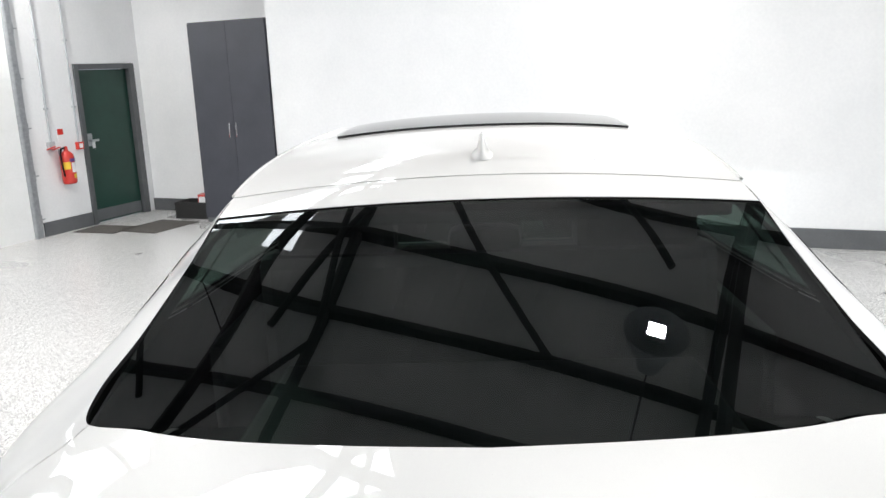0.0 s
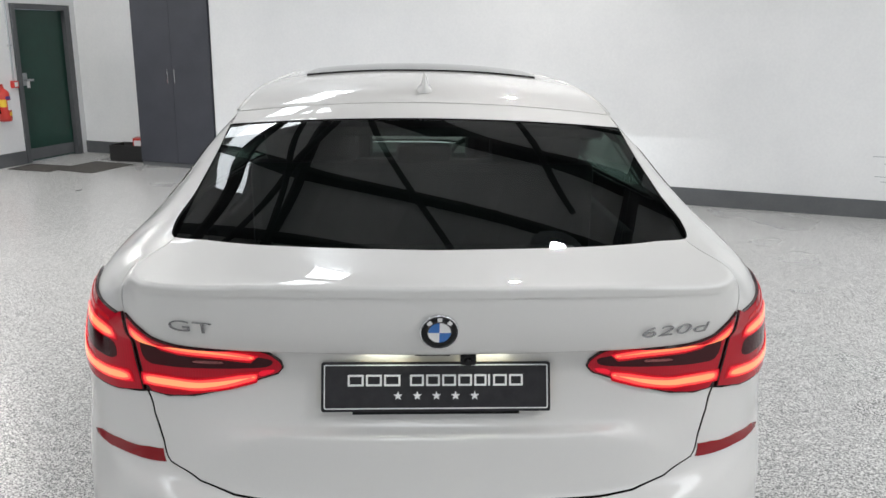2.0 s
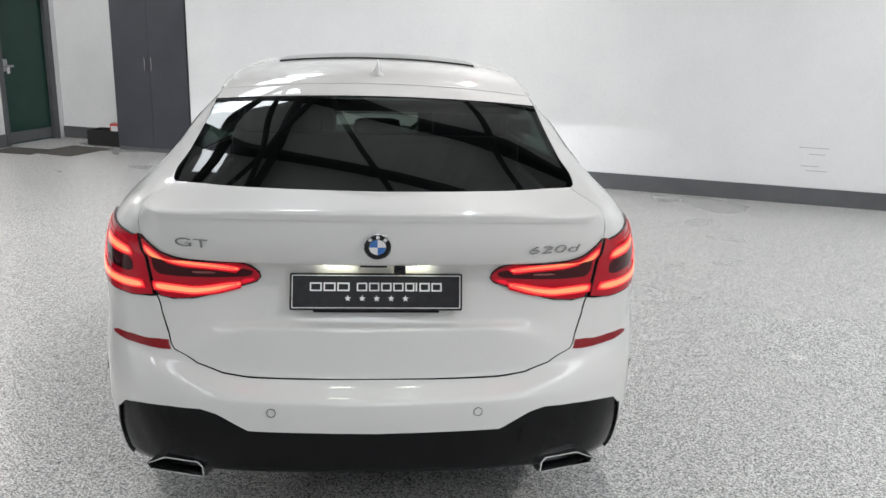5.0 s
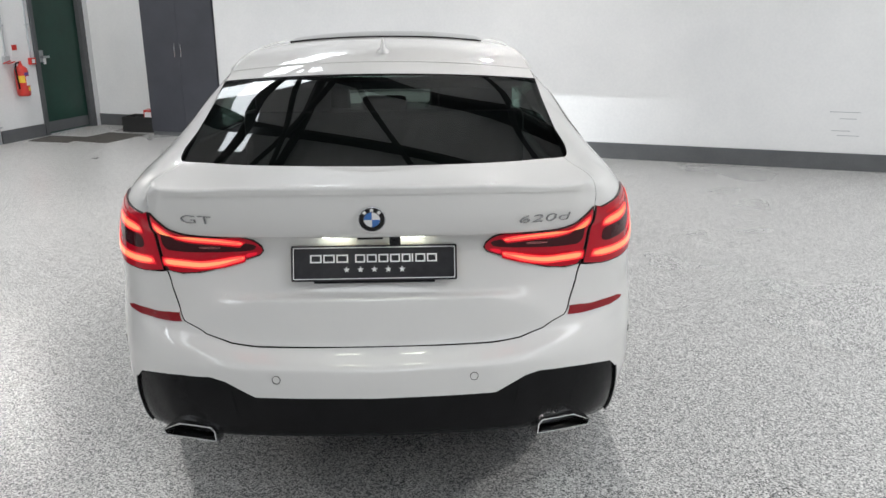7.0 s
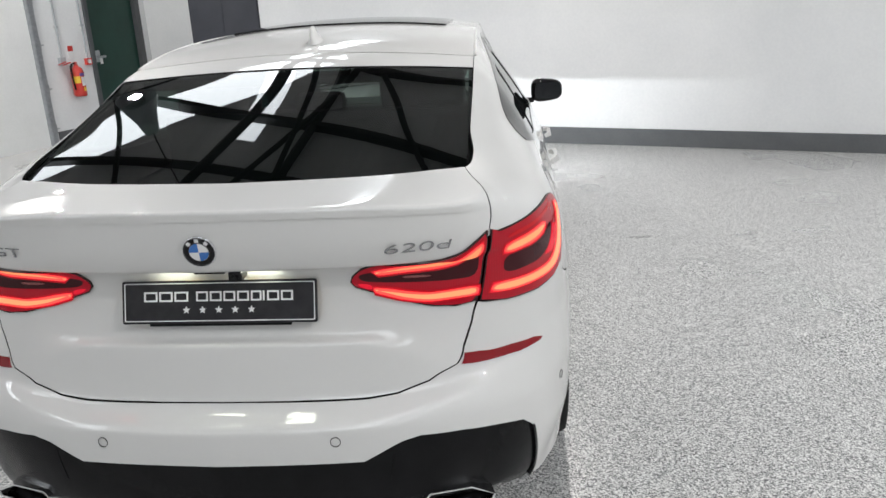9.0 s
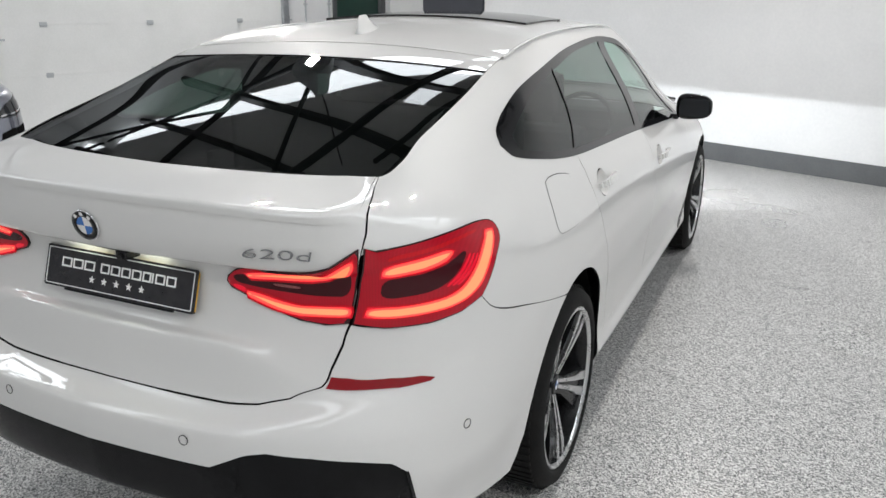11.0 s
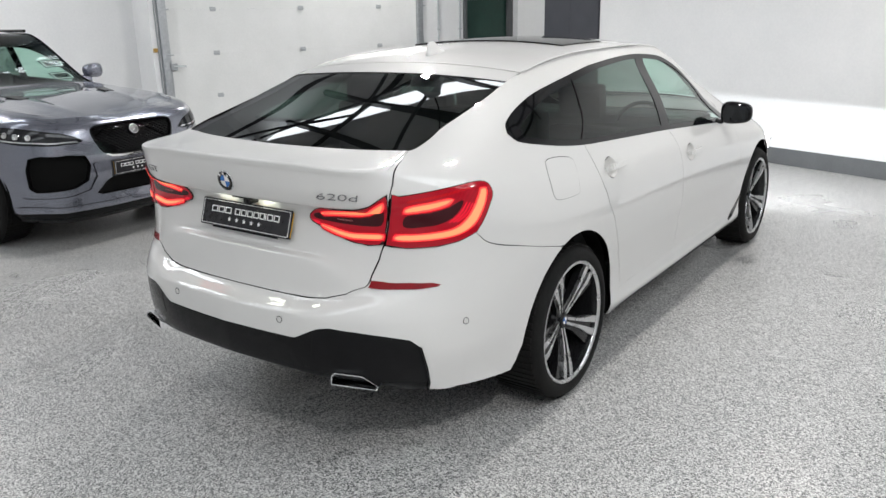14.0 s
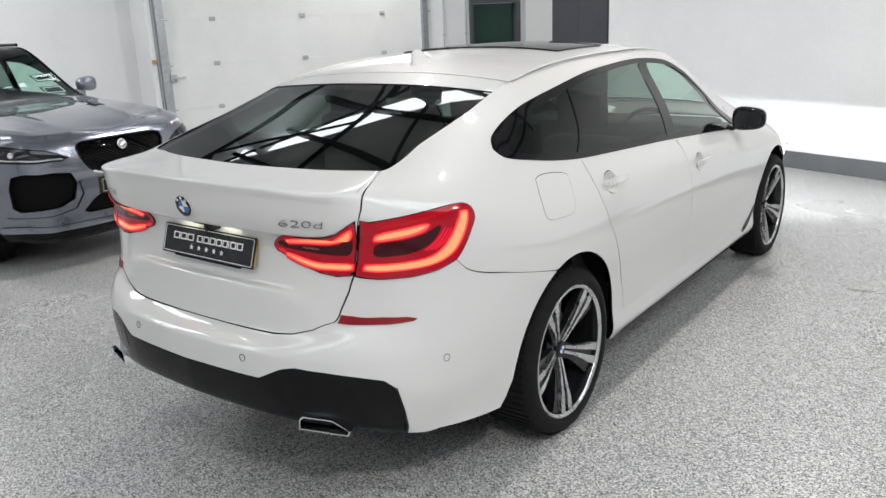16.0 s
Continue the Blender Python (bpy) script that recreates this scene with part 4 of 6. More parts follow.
def rounded(w, h, r, n=5, cx=0, cy=0):
    out = []
    for sx, sy, a0 in ((1, 1, 0), (-1, 1, 90), (-1, -1, 180), (1, -1, 270)):
        for k in range(n + 1):
            a = radians(a0 + 90 * k / n)
            out.append((cx + sx * (w / 2 - r) + r * math.cos(a), cy + sy * (h / 2 - r) + r * math.sin(a)))
    return out


def lettering(text, height, depth, mat, parent, m, shear=0.0, name="lettering", thin=0.0):
    """Raised lettering in the built-in font, as a mesh."""
    c = bpy.data.curves.new(name, "FONT")
    c.offset = thin
    c.body, c.size, c.extrude, c.shear, c.align_x, c.align_y = text, height * 1.4, depth, shear, "CENTER", "CENTER"
    tmp = bpy.data.objects.new(name, c)
    scene.collection.objects.link(tmp)
    me = bpy.data.meshes.new_from_object(tmp.evaluated_get(bpy.context.evaluated_depsgraph_get()))
    bpy.data.objects.remove(tmp)
    o = mesh_part(name, me, mat, parent)
    o.matrix_world = m
    return o


PLATE_BLACK = mottled("plate_black", (0.016, 0.015, 0.018), (0.026, 0.025, 0.028), 30, 0.22, 0.0, 400, 0.05)
PLATE_WHITE = material("plate_white", (0.8, 0.8, 0.8), 0.35)
PLATE_YELLOW = material("plate_yellow", (0.75, 0.42, 0.02), 0.4)


def show_plate(parent, m, size=1.0):
    """A dealer's show plate: black face, white border, word-size white blocks and five stars, on a yellow backing."""
    bm = bmesh.new()
    flat_shape(bm, rounded(.52, .112, .006), -.006, 0)
    plate = part("show_plate", bm, PLATE_BLACK, parent, "black show plate with white lettering blocks and five stars")
    bm = bmesh.new()
    flat_shape(bm, rounded(.516, .104, .005), -.013, -.0065)
    part("backing_plate", bm, PLATE_YELLOW, plate, "yellow plate behind the black one")
    bm = bmesh.new()
    ring_shape(bm, rounded(.508, .100, .004), rounded(.503, .095, .003), 0, .0012)
    part("border", bm, PLATE_WHITE, plate)
    # hollow blocks the size of two words
    x = -.203
    for widths in ((.041, .041, .042), (.0365, .0365, .0365, .0365, .033, .010, .0365, .0365)):
        for w in widths:
            bm = bmesh.new()
            if w > .02:
                ring_shape(bm, rounded(w - .005, .026, .0012, 2, x + w / 2, .0145), rounded(w - .014, .017, .0008, 2, x + w / 2, .0145), 0, .0014)
            else:
                box(bm, x + .001, .0015, 0, x + .0055, .0275, .0014)
            part("letter_block", bm, PLATE_WHITE, plate)
            x += w
        x += .0165
    for k in range(5):
        bm = bmesh.new()
        pts = [((.0105 if i % 2 == 0 else .0045) * math.sin(i * math.pi / 5) + (k - 2) * .0435, (.0105 if i % 2 == 0 else .0045) * math.cos(i * math.pi / 5) - .0205) for i in range(10)]
        flat_shape(bm, pts, 0, .0014)
        part("star", bm, PLATE_WHITE, plate)
    plate.matrix_world = m
    return plate


for x, flip in ((.940, False), (-.940, True)):
    wheel_at(car, Matrix.Translation((x, 1.115, .346)), flip, .27, 1.035)
    wheel_at(car, Matrix.Translation((x, 4.20, .346)), flip, .245, 1.035)
show_plate(car, pose(0, .043, .959, 90 - 18, 0, 0))
bm = bmesh.new()
box(bm, -.255, -.054, -.016, .255, .054, -.0135, .001)
holder = part("plate_holder", bm, BLACK_SATIN, car)
holder.matrix_world = pose(0, .043, .9575, 90 - 18, 0, 0)
bm = bmesh.new()
box(bm, -.19, -.0615, -.0125, .19, -.053, -.006, .001)
holder_lip = part("plate_holder_lip", bm, BLACK_SATIN, car)
holder_lip.matrix_world = pose(0, .043, .9575, 90 - 18, 0, 0)

# roundel, badges
BLUE, ENAMEL = CAP_BLUE, material("white_enamel", (0.8, 0.8, 0.8), 0.2, coat=0.8)


def roundel(parent, m, r):
    bm = bmesh.new()
    lathe(bm, [(.0001, 0), (r, 0), (r, .004), (r * .97, .006), (r * .9, .005), (.0001, .0045)], 48, "Z")
    o = part("roundel", bm, CHROME, parent, "round blue, white and black emblem", True)
    bm = bmesh.new()
    lathe(bm, [(r * .93, .005), (r * .92, .0072), (r * .60, .0072), (r * .59, .005)], 48, "Z")
    part("black_ring", bm, BLACK_GLOSS, o, "", True)
    for k in range(4):
        bm = bmesh.new()
        pts = [(0, 0)] + [(r * .57 * math.cos(radians(90 * k + 9 * i)), r * .57 * math.sin(radians(90 * k + 9 * i))) for i in range(11)]
        flat_shape(bm, pts, .003, .0068)
        part("quarter", bm, BLUE if k % 2 else ENAMEL, o)
    for a in (-42, 0, 42):
        bm = bmesh.new()
        flat_shape(bm, rounded(r * .24, r * .22, r * .03, 2), .007, .0078, Matrix.Rotation(radians(-a), 4, "Z") @ Matrix.Translation((0, r * .765, 0)))
        part("emblem_mark", bm, ENAMEL, o)
    o.matrix_world = m
    return o


roundel(car, on_skin(*rear(0.0, 1.122), .002), .042)
lettering("620d", .027, .0012, BADGE, car, on_skin(*rear(.527, 1.103), .003) @ Matrix.Diagonal((2.3, 1, 1, 1)), .12, "model_badge", -.0005)["label"] = "chrome model badge"
gt = on_skin(*rear(.535, 1.113), .003)
gt = Matrix.Diagonal((-1, 1, 1, 1)) @ gt @ Matrix.Diagonal((-1, 1, 1, 1))
lettering("GT", .028, .0012, BADGE, car, gt @ Matrix.Diagonal((2.1, 1, 1, 1)), .0, "model_badge", -.0005)["label"] = "chrome model badge"

# plate lamps, handle and camera under the overhang
LAMP_WHITE = glowing("lit_plate_lamp", (0.95, 1.0, 0.82), 9.0, (0.8, 0.8, 0.8))
for x in (-.115, .115):
    boxed("plate_lamp", (x - .045, .046, 1.0405, x + .045, .07, 1.0465), LAMP_WHITE, car, "lit white plate lamp", .002)
strip = [rear(x, 1.0455) for x in np.linspace(0, .16, 12)] + [rear(x, 1.034) for x in np.linspace(.16, 0, 12)]
skin_panel("handle_strip", CAR, strip + [(-a, b) for a, b in strip[::-1][1:-1]], BLACK_SATIN, car, "black trim strip above the plate", h=0.012, lift=.002, depth=.003)
boxed("release_handle", (-.05, .03, 1.0385, .03, .06, 1.046), BLACK_SATIN, car, "", .003)
bm = bmesh.new()
box(bm, .05, .0, 1.028, .085, .05, 1.054, .005)
rod(bm, (.0675, .002, 1.038), (.0675, -.004, 1.036), .009)
part("rear_camera", bm, BLACK_GLOSS, car)

# parking sensors
for x in (-.306, .306):
    bm = bmesh.new()
    lathe(bm, [(.0135, 0), (.0135, .0014), (.0118, .0014), (.0118, .0004)], 24, "Z")
    o = part("parking_sensor_ring", bm, BLACK_SATIN, car)
    m = on_skin(*rear(abs(x), .628), .0004)
    o.matrix_world = m if x > 0 else Matrix.Diagonal((-1, 1, 1, 1)) @ m
for s in (1, -1):
    bm = bmesh.new()
    lathe(bm, [(.0135, 0), (.0135, .0014), (.0118, .0014), (.0118, .0004)], 24, "Z")
    o = part("parking_sensor_ring", bm, BLACK_SATIN, car)
    o.matrix_world = Matrix.Diagonal((s, 1, 1, 1)) @ on_skin(*CAR.find(1, .30, 2, .615, .6, 2), .0004)

# exhaust tips
def exhaust(s):
    outer = [(-.096, -.025), (-.092, .012), (-.078, .026), (.036, .026), (.100, -.008), (.092, -.025)]
    inner = [(x * .95, z * .84) for x, z in outer]
    bm = bmesh.new()
    m = Matrix.Translation((s * .607, -.027, .420)) @ pose(0, 0, 0, 0, 0, s * 17) @ pose(0, 0, 0, 90, 0, 0) @ Matrix.Diagonal((s, 1, 1, 1))
    ring_shape(bm, outer, inner, -.09, .0, m)
    o = part("exhaust_tip", bm, CHROME, car, "polished trapezoid exhaust tip")
    bm = bmesh.new()
    flat_shape(bm, inner, -.08, -.07, m)
    part("exhaust_throat", bm, DARK, o)
exhaust(1), exhaust(-1)

# roof aerial
bm = bmesh.new()
rings = []
for z, c, l, w in ((0, .015, .088, .036), (.010, .008, .078, .024), (.022, -.002, .064, .014), (.045, -.018, .045, .009), (.061, -.023, .031, .006), (.066, -.024, .022, .002)):
    rings.append([bm.verts.new((w * math.cos(a), c + l * math.sin(a), z)) for a in np.linspace(0, 2 * math.pi, 25)[:-1]])
for a, b in zip(rings, rings[1:]):
    for k in range(24):
        bm.faces.new((a[k], a[(k + 1) % 24], b[(k + 1) % 24], b[k]))
bm.faces.new(rings[-1])
o = part("roof_aerial", bm, WHITE_PAINT, car, "white shark-fin aerial", True)
o.matrix_world = pose(0, 1.37, float(car_top(0, 1.36)) - .004, 4, 0, 0)

# fuel flap, handles, wing vents, mirrors
flap = [side(*p) for p in smooth_line([(.945, 1.115), (.985, 1.122), (1.16, 1.102), (1.19, 1.085), (1.185, 1.02), (1.172, .965), (1.15, .943), (1.0, .95), (.945, .962), (.93, .985), (.934, 1.06), (.945, 1.115)], 44)][:-1]
skin_panel("fuel_flap_joint", CAR, inset(flap, -.0025), DARK, car, h=0.02, lift=.0006, depth=0)
skin_panel("fuel_flap", CAR, flap, WHITE_PAINT, car, h=0.02, lift=.0016, depth=.001)
for y, z in ((1.56, 1.0), (2.665, .914)):
    for s in (1, -1):
        bm = bmesh.new()
        for k in range(13):
            t = -1 + 2 * k / 12
            box(bm, t * .105 - .0096, -.0155 + .005 * t * t, .008 + .022 * (1 - t ** 4), t * .105 + .0096, .0155 - .005 * t * t, .022 + .024 * (1 - t ** 4), .003)
        h = part("door_handle", bm, WHITE_PAINT, car)
        h.matrix_world = Matrix.Diagonal((s, 1, 1, 1)) @ on_skin(*side(y, z), 0)
        bm = bmesh.new()
        lathe(bm, [(.065, .0006), (.0615, -.0015), (.056, -.010), (.044, -.020), (.024, -.025), (.0001, -.026)], 36, "Z", (-.022, 0, 0))
        for v in bm.verts:
            v.co.y *= .78
        cup = part("handle_bowl", bm, WHITE_PAINT, h, "", True)
vent = [side(*p) for p in ((3.52, .315), (3.60, .345), (3.70, .39), (3.775, .44), (3.772, .405), (3.70, .345), (3.60, .31), (3.53, .30))]
both_sides("wing_vent", CAR, vent, BLACK_GLOSS, car, "black air outlet behind the wheel", h=0.02, lift=.003, depth=.004)
for s in (1, -1):
    bm = bmesh.new()
    bmesh.ops.create_uvsphere(bm, u_segments=28, v_segments=18, radius=1)
    for v in bm.verts:
        x, y, z = v.co
        k = (abs(x) ** 3.2 + abs(y) ** 2.6 + abs(z) ** 3.2) ** (-1 / 3)
        v.co = (x * k * .098, (y * k * .085 if y > 0 else y * k * .045), z * k * (.070 - .010 * x * s))
    h = part("door_mirror", bm, BLACK_GLOSS, car, "black gloss door mirror", True)
    h.matrix_world = pose(s * .985, 3.34, 1.07, 0, 0, s * 6)
    bm = bmesh.new()
    flat_shape(bm, rounded(.160, .100, .03), 0, .002, pose(0, -.0475, 0, 90, 0, 0))
    part("mirror_glass", bm, MIRROR, h)
    bm = bmesh.new()
    box(bm, -s * .17 - .05, -.015, -.075, -s * .17 + .09, .05, -.045, .008)
    part("mirror_arm", bm, BLACK_GLOSS, h)

# cabin
LINING = mottled("dark_cabin_lining", (0.010, 0.010, 0.011), (0.018, 0.018, 0.019), 9, 0.85, 0.1, 140)
top_panel("headliner", band(1.10, .05, 2.92, .06, .02), LINING, car, "dark cloth roof lining", h=0.08, lift=-.035, depth=0)
for k in (1, -1):
    boxed("door_trim", (k * .80 - .02, 1.35, .45, k * .80 + .02, 3.55, 1.0), LINING, car, "", .015)
LEATHER = mottled("dark_leather", (0.008, 0.0075, 0.0075), (0.015, 0.014, 0.014), 10, 0.5, 0.2, 120)
def seat(x, y, z):
    bm = bmesh.new()
    box(bm, -.26, -.25, .38, .26, .25, .52, .05)
    o = part("seat", bm, LEATHER, car, "black leather seat")
    bm = bmesh.new()
    box(bm, -.25, -.09, 0, .25, .06, .62, .06, pose(0, -.24, .46, 12, 0, 0))
    part("backrest", bm, LEATHER, o)
    bm = bmesh.new()
    box(bm, -.14, -.06, 0, .14, .05, .20, .04, pose(0, -.40, 1.12, 8, 0, 0))
    part("headrest", bm, LEATHER, o)
    o.matrix_world = Matrix.Translation((x, y, z))
for x in (-.37, .37):
    seat(x, 2.75, 0)
boxed("rear_bench_back", (-.64, 1.30, .48, .64, 1.44, 1.275), LEATHER, car, "black leather rear bench back", .04)
boxed("rear_bench_seat", (-.64, 1.44, .40, .64, 2.0, .56), LEATHER, car, "", .04)
for x, w, z in ((-.415, .17, 1.40), (.415, .17, 1.40), (0, .105, 1.335)):
    boxed("headrest", (x - w, 1.32, 1.255, x + w, 1.41, z), LEATHER, car, "", .035)
boxed("rear_roof_trim", (-.60, 1.09, 1.392, .60, 1.30, 1.425), LINING, car, "dark trim over the rear window", .01)
# load space behind the bench
CARPET = mottled("grey_boot_carpet", (0.045, 0.05, 0.045), (0.075, 0.08, 0.072), 14, 0.95, 0.4, 220)
boxed("boot_floor", (-.54, .16, .60, .54, 1.29, .63), CARPET, car, "grey carpeted boot floor", .006)
for k in (1, -1):
    boxed("boot_side_lining", (k * .57 - .025, .17, .63, k * .57 + .025, 1.29, .93), CARPET, car, "grey carpet lining", .012)
    bm = bmesh.new()
    box(bm, k * .25 - .02, 1.284, .84, k * .25 + .02, 1.299, .88, .004)
    part("seat_back_hook", bm, CHROME, car)
boxed("load_sill", (-.50, .10, .655, .50, .155, .672), ALLOY, car, "ribbed metal load sill plate", .003)
boxed("parcel_shelf", (-.56, .42, .95, .56, 1.25, .975), LEATHER, car, "dark fabric load cover", .01)
boxed("dashboard", (-.70, 3.35, .72, .70, 3.80, 1.02), LEATHER, car, "", .06)
bm = bmesh.new()
ringr = [[bm.verts.new(((.18 + .014 * math.cos(b)) * math.cos(a), .014 * math.sin(b), (.18 + .014 * math.cos(b)) * math.sin(a))) for b in np.linspace(0, 2 * math.pi, 9)[:-1]] for a in np.linspace(0, 2 * math.pi, 33)[:-1]]
for i in range(32):
    for j in range(8):
        bm.faces.new((ringr[i][j], ringr[(i + 1) % 32][j], ringr[(i + 1) % 32][(j + 1) % 8], ringr[i][(j + 1) % 8]))
box(bm, -.17, -.012, -.03, .17, .012, .03, .01)
o = part("steering_wheel", bm, LEATHER, car)
o.matrix_world = pose(.37, 3.22, .95, -25, 0, 0)
boxed("interior_mirror", (-.12, 3.10, 1.36, .12, 3.13, 1.42), BLACK_GLOSS, car, "", .01)

# headlamps throw dipped beams on the far wall, cut level by added unseen plates
for s in (1, -1):
    d = bpy.data.lights.new("headlamp_beam", "SPOT")
    d.energy, d.spot_size, d.spot_blend, d.shadow_soft_size, d.color = HEAD_WATTS, radians(140), 1.0, 0.0008, (0.93, 0.97, 1.0)
    o = new("headlamp_beam", d)
    o.matrix_world = look((s * .70, 5.0, .66), (s * .70, 6.0, .60))
    boxed("beam_cutoff_plate", (s * .70 - .11, 4.982, .6611, s * .70 + .11, 5.06, .6631), DARK, car, "unseen black plate added to cut off the headlamp beam")
    boxed("headlamp", (s * .70 - .12, 4.86, .58, s * .70 + .12, 4.98, .72), CLEAR_LENS, car, "lit white headlamp", .03)
boxed("grille", (-.42, 4.955, .45, .42, 5.0, .70), BLACK_GLOSS, car, "", .03)

# ---- the grey car: its own axes have the nose at y = 0 and the tail at y = 4.74 ----
SUV_PLAN = [(0, 0), (.35, .02), (.62, .085), (.81, .22), (.925, .47), (.965, .86), (.96, 1.62), (.95, 2.5), (.95, 3.2), (.955, 3.75), (.92, 4.3), (.76, 4.62), (.4, 4.72), (0, 4.74)]
SUV_NOSE = [(.20, -.12), (.26, -.01), (.31, .0), (.42, -.02), (.52, -.012), (.60, .0), (.68, .0), (.76, -.01), (.85, -.03), (.93, -.058), (.975, -.085), (.995, -.12), (1.008, -.16), (1.016, -.21)]
SUV_EDGE = [(.20, -.10), (.26, .0), (.31, .01), (.42, .005), (.52, .005), (.60, .01), (.68, .01), (.76, .0), (.85, -.015), (.93, -.04), (.98, -.07), (1.005, -.11), (1.022, -.15), (1.032, -.20)]
SUV_CORNER = [(.22, -.08), (.28, .0), (.35, .012), (.44, .012), (.54, .012), (.63, .012), (.72, .008), (.80, .0), (.88, -.012), (.95, -.035), (1.0, -.065), (1.025, -.10), (1.042, -.14), (1.055, -.19)]
SUV_WING = [(.25, -.05), (.35, -.01), (.45, 0), (.58, .0), (.70, .006), (.80, .01), (.88, .002), (.95, -.015), (1.0, -.035), (1.04, -.065), (1.07, -.10), (1.09, -.14), (1.105, -.18), (1.11, -.22)]
SUV_COWL = [(.25, -.08), (.33, -.03), (.43, -.02), (.56, -.012), (.68, 0), (.80, .006), (.90, .002), (.97, -.01), (1.03, -.03), (1.08, -.055), (1.11, -.085), (1.13, -.115), (1.145, -.14), (1.155, -.165)]
SUV_DOOR = [(.25, -.08), (.33, -.03), (.42, -.02), (.55, -.015), (.68, 0), (.80, .005), (.92, 0), (1.0, -.01), (1.07, -.03), (1.12, -.055), (1.25, -.105), (1.40, -.155), (1.54, -.205), (1.64, -.275)]
SUV_TAIL = [(.30, -.05), (.40, 0), (.50, .0), (.60, 0), (.70, 0), (.80, 0), (.90, -.005), (1.0, -.015), (1.08, -.03), (1.15, -.06), (1.25, -.12), (1.36, -.20), (1.46, -.28), (1.54, -.36)]
SUV = Skin(SUV_PLAN, {0: SUV_NOSE, 1: SUV_EDGE, 2: SUV_EDGE, 3: SUV_CORNER, 5: SUV_WING, 6: SUV_COWL, 7: SUV_DOOR, 8: SUV_DOOR, 9: SUV_DOOR, 11: SUV_TAIL, 13: SUV_TAIL})
N_U = SUV.find(0, .70, 1, .36, .5, 2.0)[0]
SUV_W = SUV.w[-1]
suv_edge = SUV.at(np.linspace(N_U, SUV.s[11], 60), SUV.rows - 1)
SUV_RIDGE = cubic([.1, .21, .6, 1.0, 1.62, 1.8, 2.2, 2.55, 2.9, 3.5, 4.2, 4.7], [.995, 1.024, 1.095, 1.138, 1.178, 1.235, 1.485, 1.65, 1.692, 1.695, 1.63, 1.43])
SUV_SX = pchip(suv_edge[:, 1], suv_edge[:, 0])
SUV_SZ = pchip(suv_edge[:, 1], suv_edge[:, 2])


def suv_top(x, y):
    k = np.clip(np.abs(x) / SUV_SX(y), 0, 1.05)
    z = SUV_RIDGE(y) - (SUV_RIDGE(y) - SUV_SZ(y)) * k ** 2.4
    # two bonnet creases that run back from the grille's corners
    crease = np.exp(-((np.abs(x) - .33 - .10 * y) / .06) ** 2) * .010 * np.clip((1.4 - y) / .3, 0, 1) * np.clip((y - .2) / .3, 0, 1)
    return z + crease


def nose(x, z, umax=1.6):
    return SUV.find(0, x, 2, z, 0, umax)


def flankg(y, z):
    return SUV.find(1, y, 2, z, .6, 6.0)


suv = thing("suv_car", "metallic grey parked sport utility car with black mesh grille", "car", pose(-3.45, 1.9, -.02, 0, 0, 93))
A_F, A_R, R_A = (.87, .385), (3.74, .385), .455
arch_suv = [[flankg(*p) for p in circle(*c, R_A, 200, -20, 34)] for c in (A_F, A_R)]
u_front, u_mid, u_end = SUV.find(1, A_F[0], 2, .3, .6, 6)[0], SUV.s[7], SUV.s[11]
def lowline(a, b, n=20):
    return [(u, 0.0) for u in np.linspace(a, b, n)]
# bumper and wings in one skin round the nose, then the doors
fa, ra = arch_suv
door_cut = [flankg(1.46, z) for z in (.30, .5, .7, .9, 1.08)]
bump_half = lowline(0, fa[0][0], 14)[1:] + fa + [flankg(1.34, .255)] + door_cut + [(SUV.s[6] + .02, SUV_W)] + [(u, SUV_W) for u in np.linspace(SUV.s[6], 0, 40)[1:-1]]
GR = [(0, .952), (.20, .952), (.31, .948), (.375, .932), (.39, .90), (.36, .80), (.315, .735), (.25, .71), (.12, .70), (0, .70)]
grille_half = [nose(*p) for p in smooth_line(GR, 34)]
GRILLE = grille_half + [(-a, b) for a, b in grille_half[::-1][1:-1]]
INTAKE = [nose(*p) for p in ((.47, .73), (.60, .75))] + [flankg(y, z) for y, z in ((.17, .758), (.235, .74), (.255, .65), (.25, .51), (.21, .475))] + [nose(*p) for p in ((.58, .48), (.47, .53), (.44, .65))]
LOWER = [nose(*p) for p in ((0, .545), (.26, .54), (.33, .505), (.42, .425), (.38, .405), (0, .40))]
LOWER_ALL = LOWER + [(-a, b) for a, b in LOWER[::-1][1:-1]]
LAMP = [nose(.46, .845), nose(.53, .885), nose(.60, .915)] + [flankg(y, z) for y, z in ((.20, .945), (.28, .962), (.40, .975), (.54, .978), (.62, .965), (.58, .925), (.44, .875), (.28, .848), (.18, .838))] + [nose(.60, .832), nose(.52, .83)]
mir = lambda q: [(-a, b) for a, b in q]
front_line = bump_half + [(0, SUV_W)] + mir(bump_half[::-1]) + [(0, 0)]
skin_panel("front_end", SUV, front_line, GREY_PAINT, suv, h=0.025, depth=.015, holes=[inset(GRILLE, -.001), INTAKE, mir(INTAKE), LOWER_ALL, LAMP, mir(LAMP)])
top_low = [tuple(SUV.at(k, SUV.rows - 1)[:2]) for k in np.linspace(-N_U, N_U, 31)]
def sline(y0, y1, d=0.0, n=14):
    return [(float(SUV_SX(y)) - d, y) for y in np.linspace(y0, y1, n)]
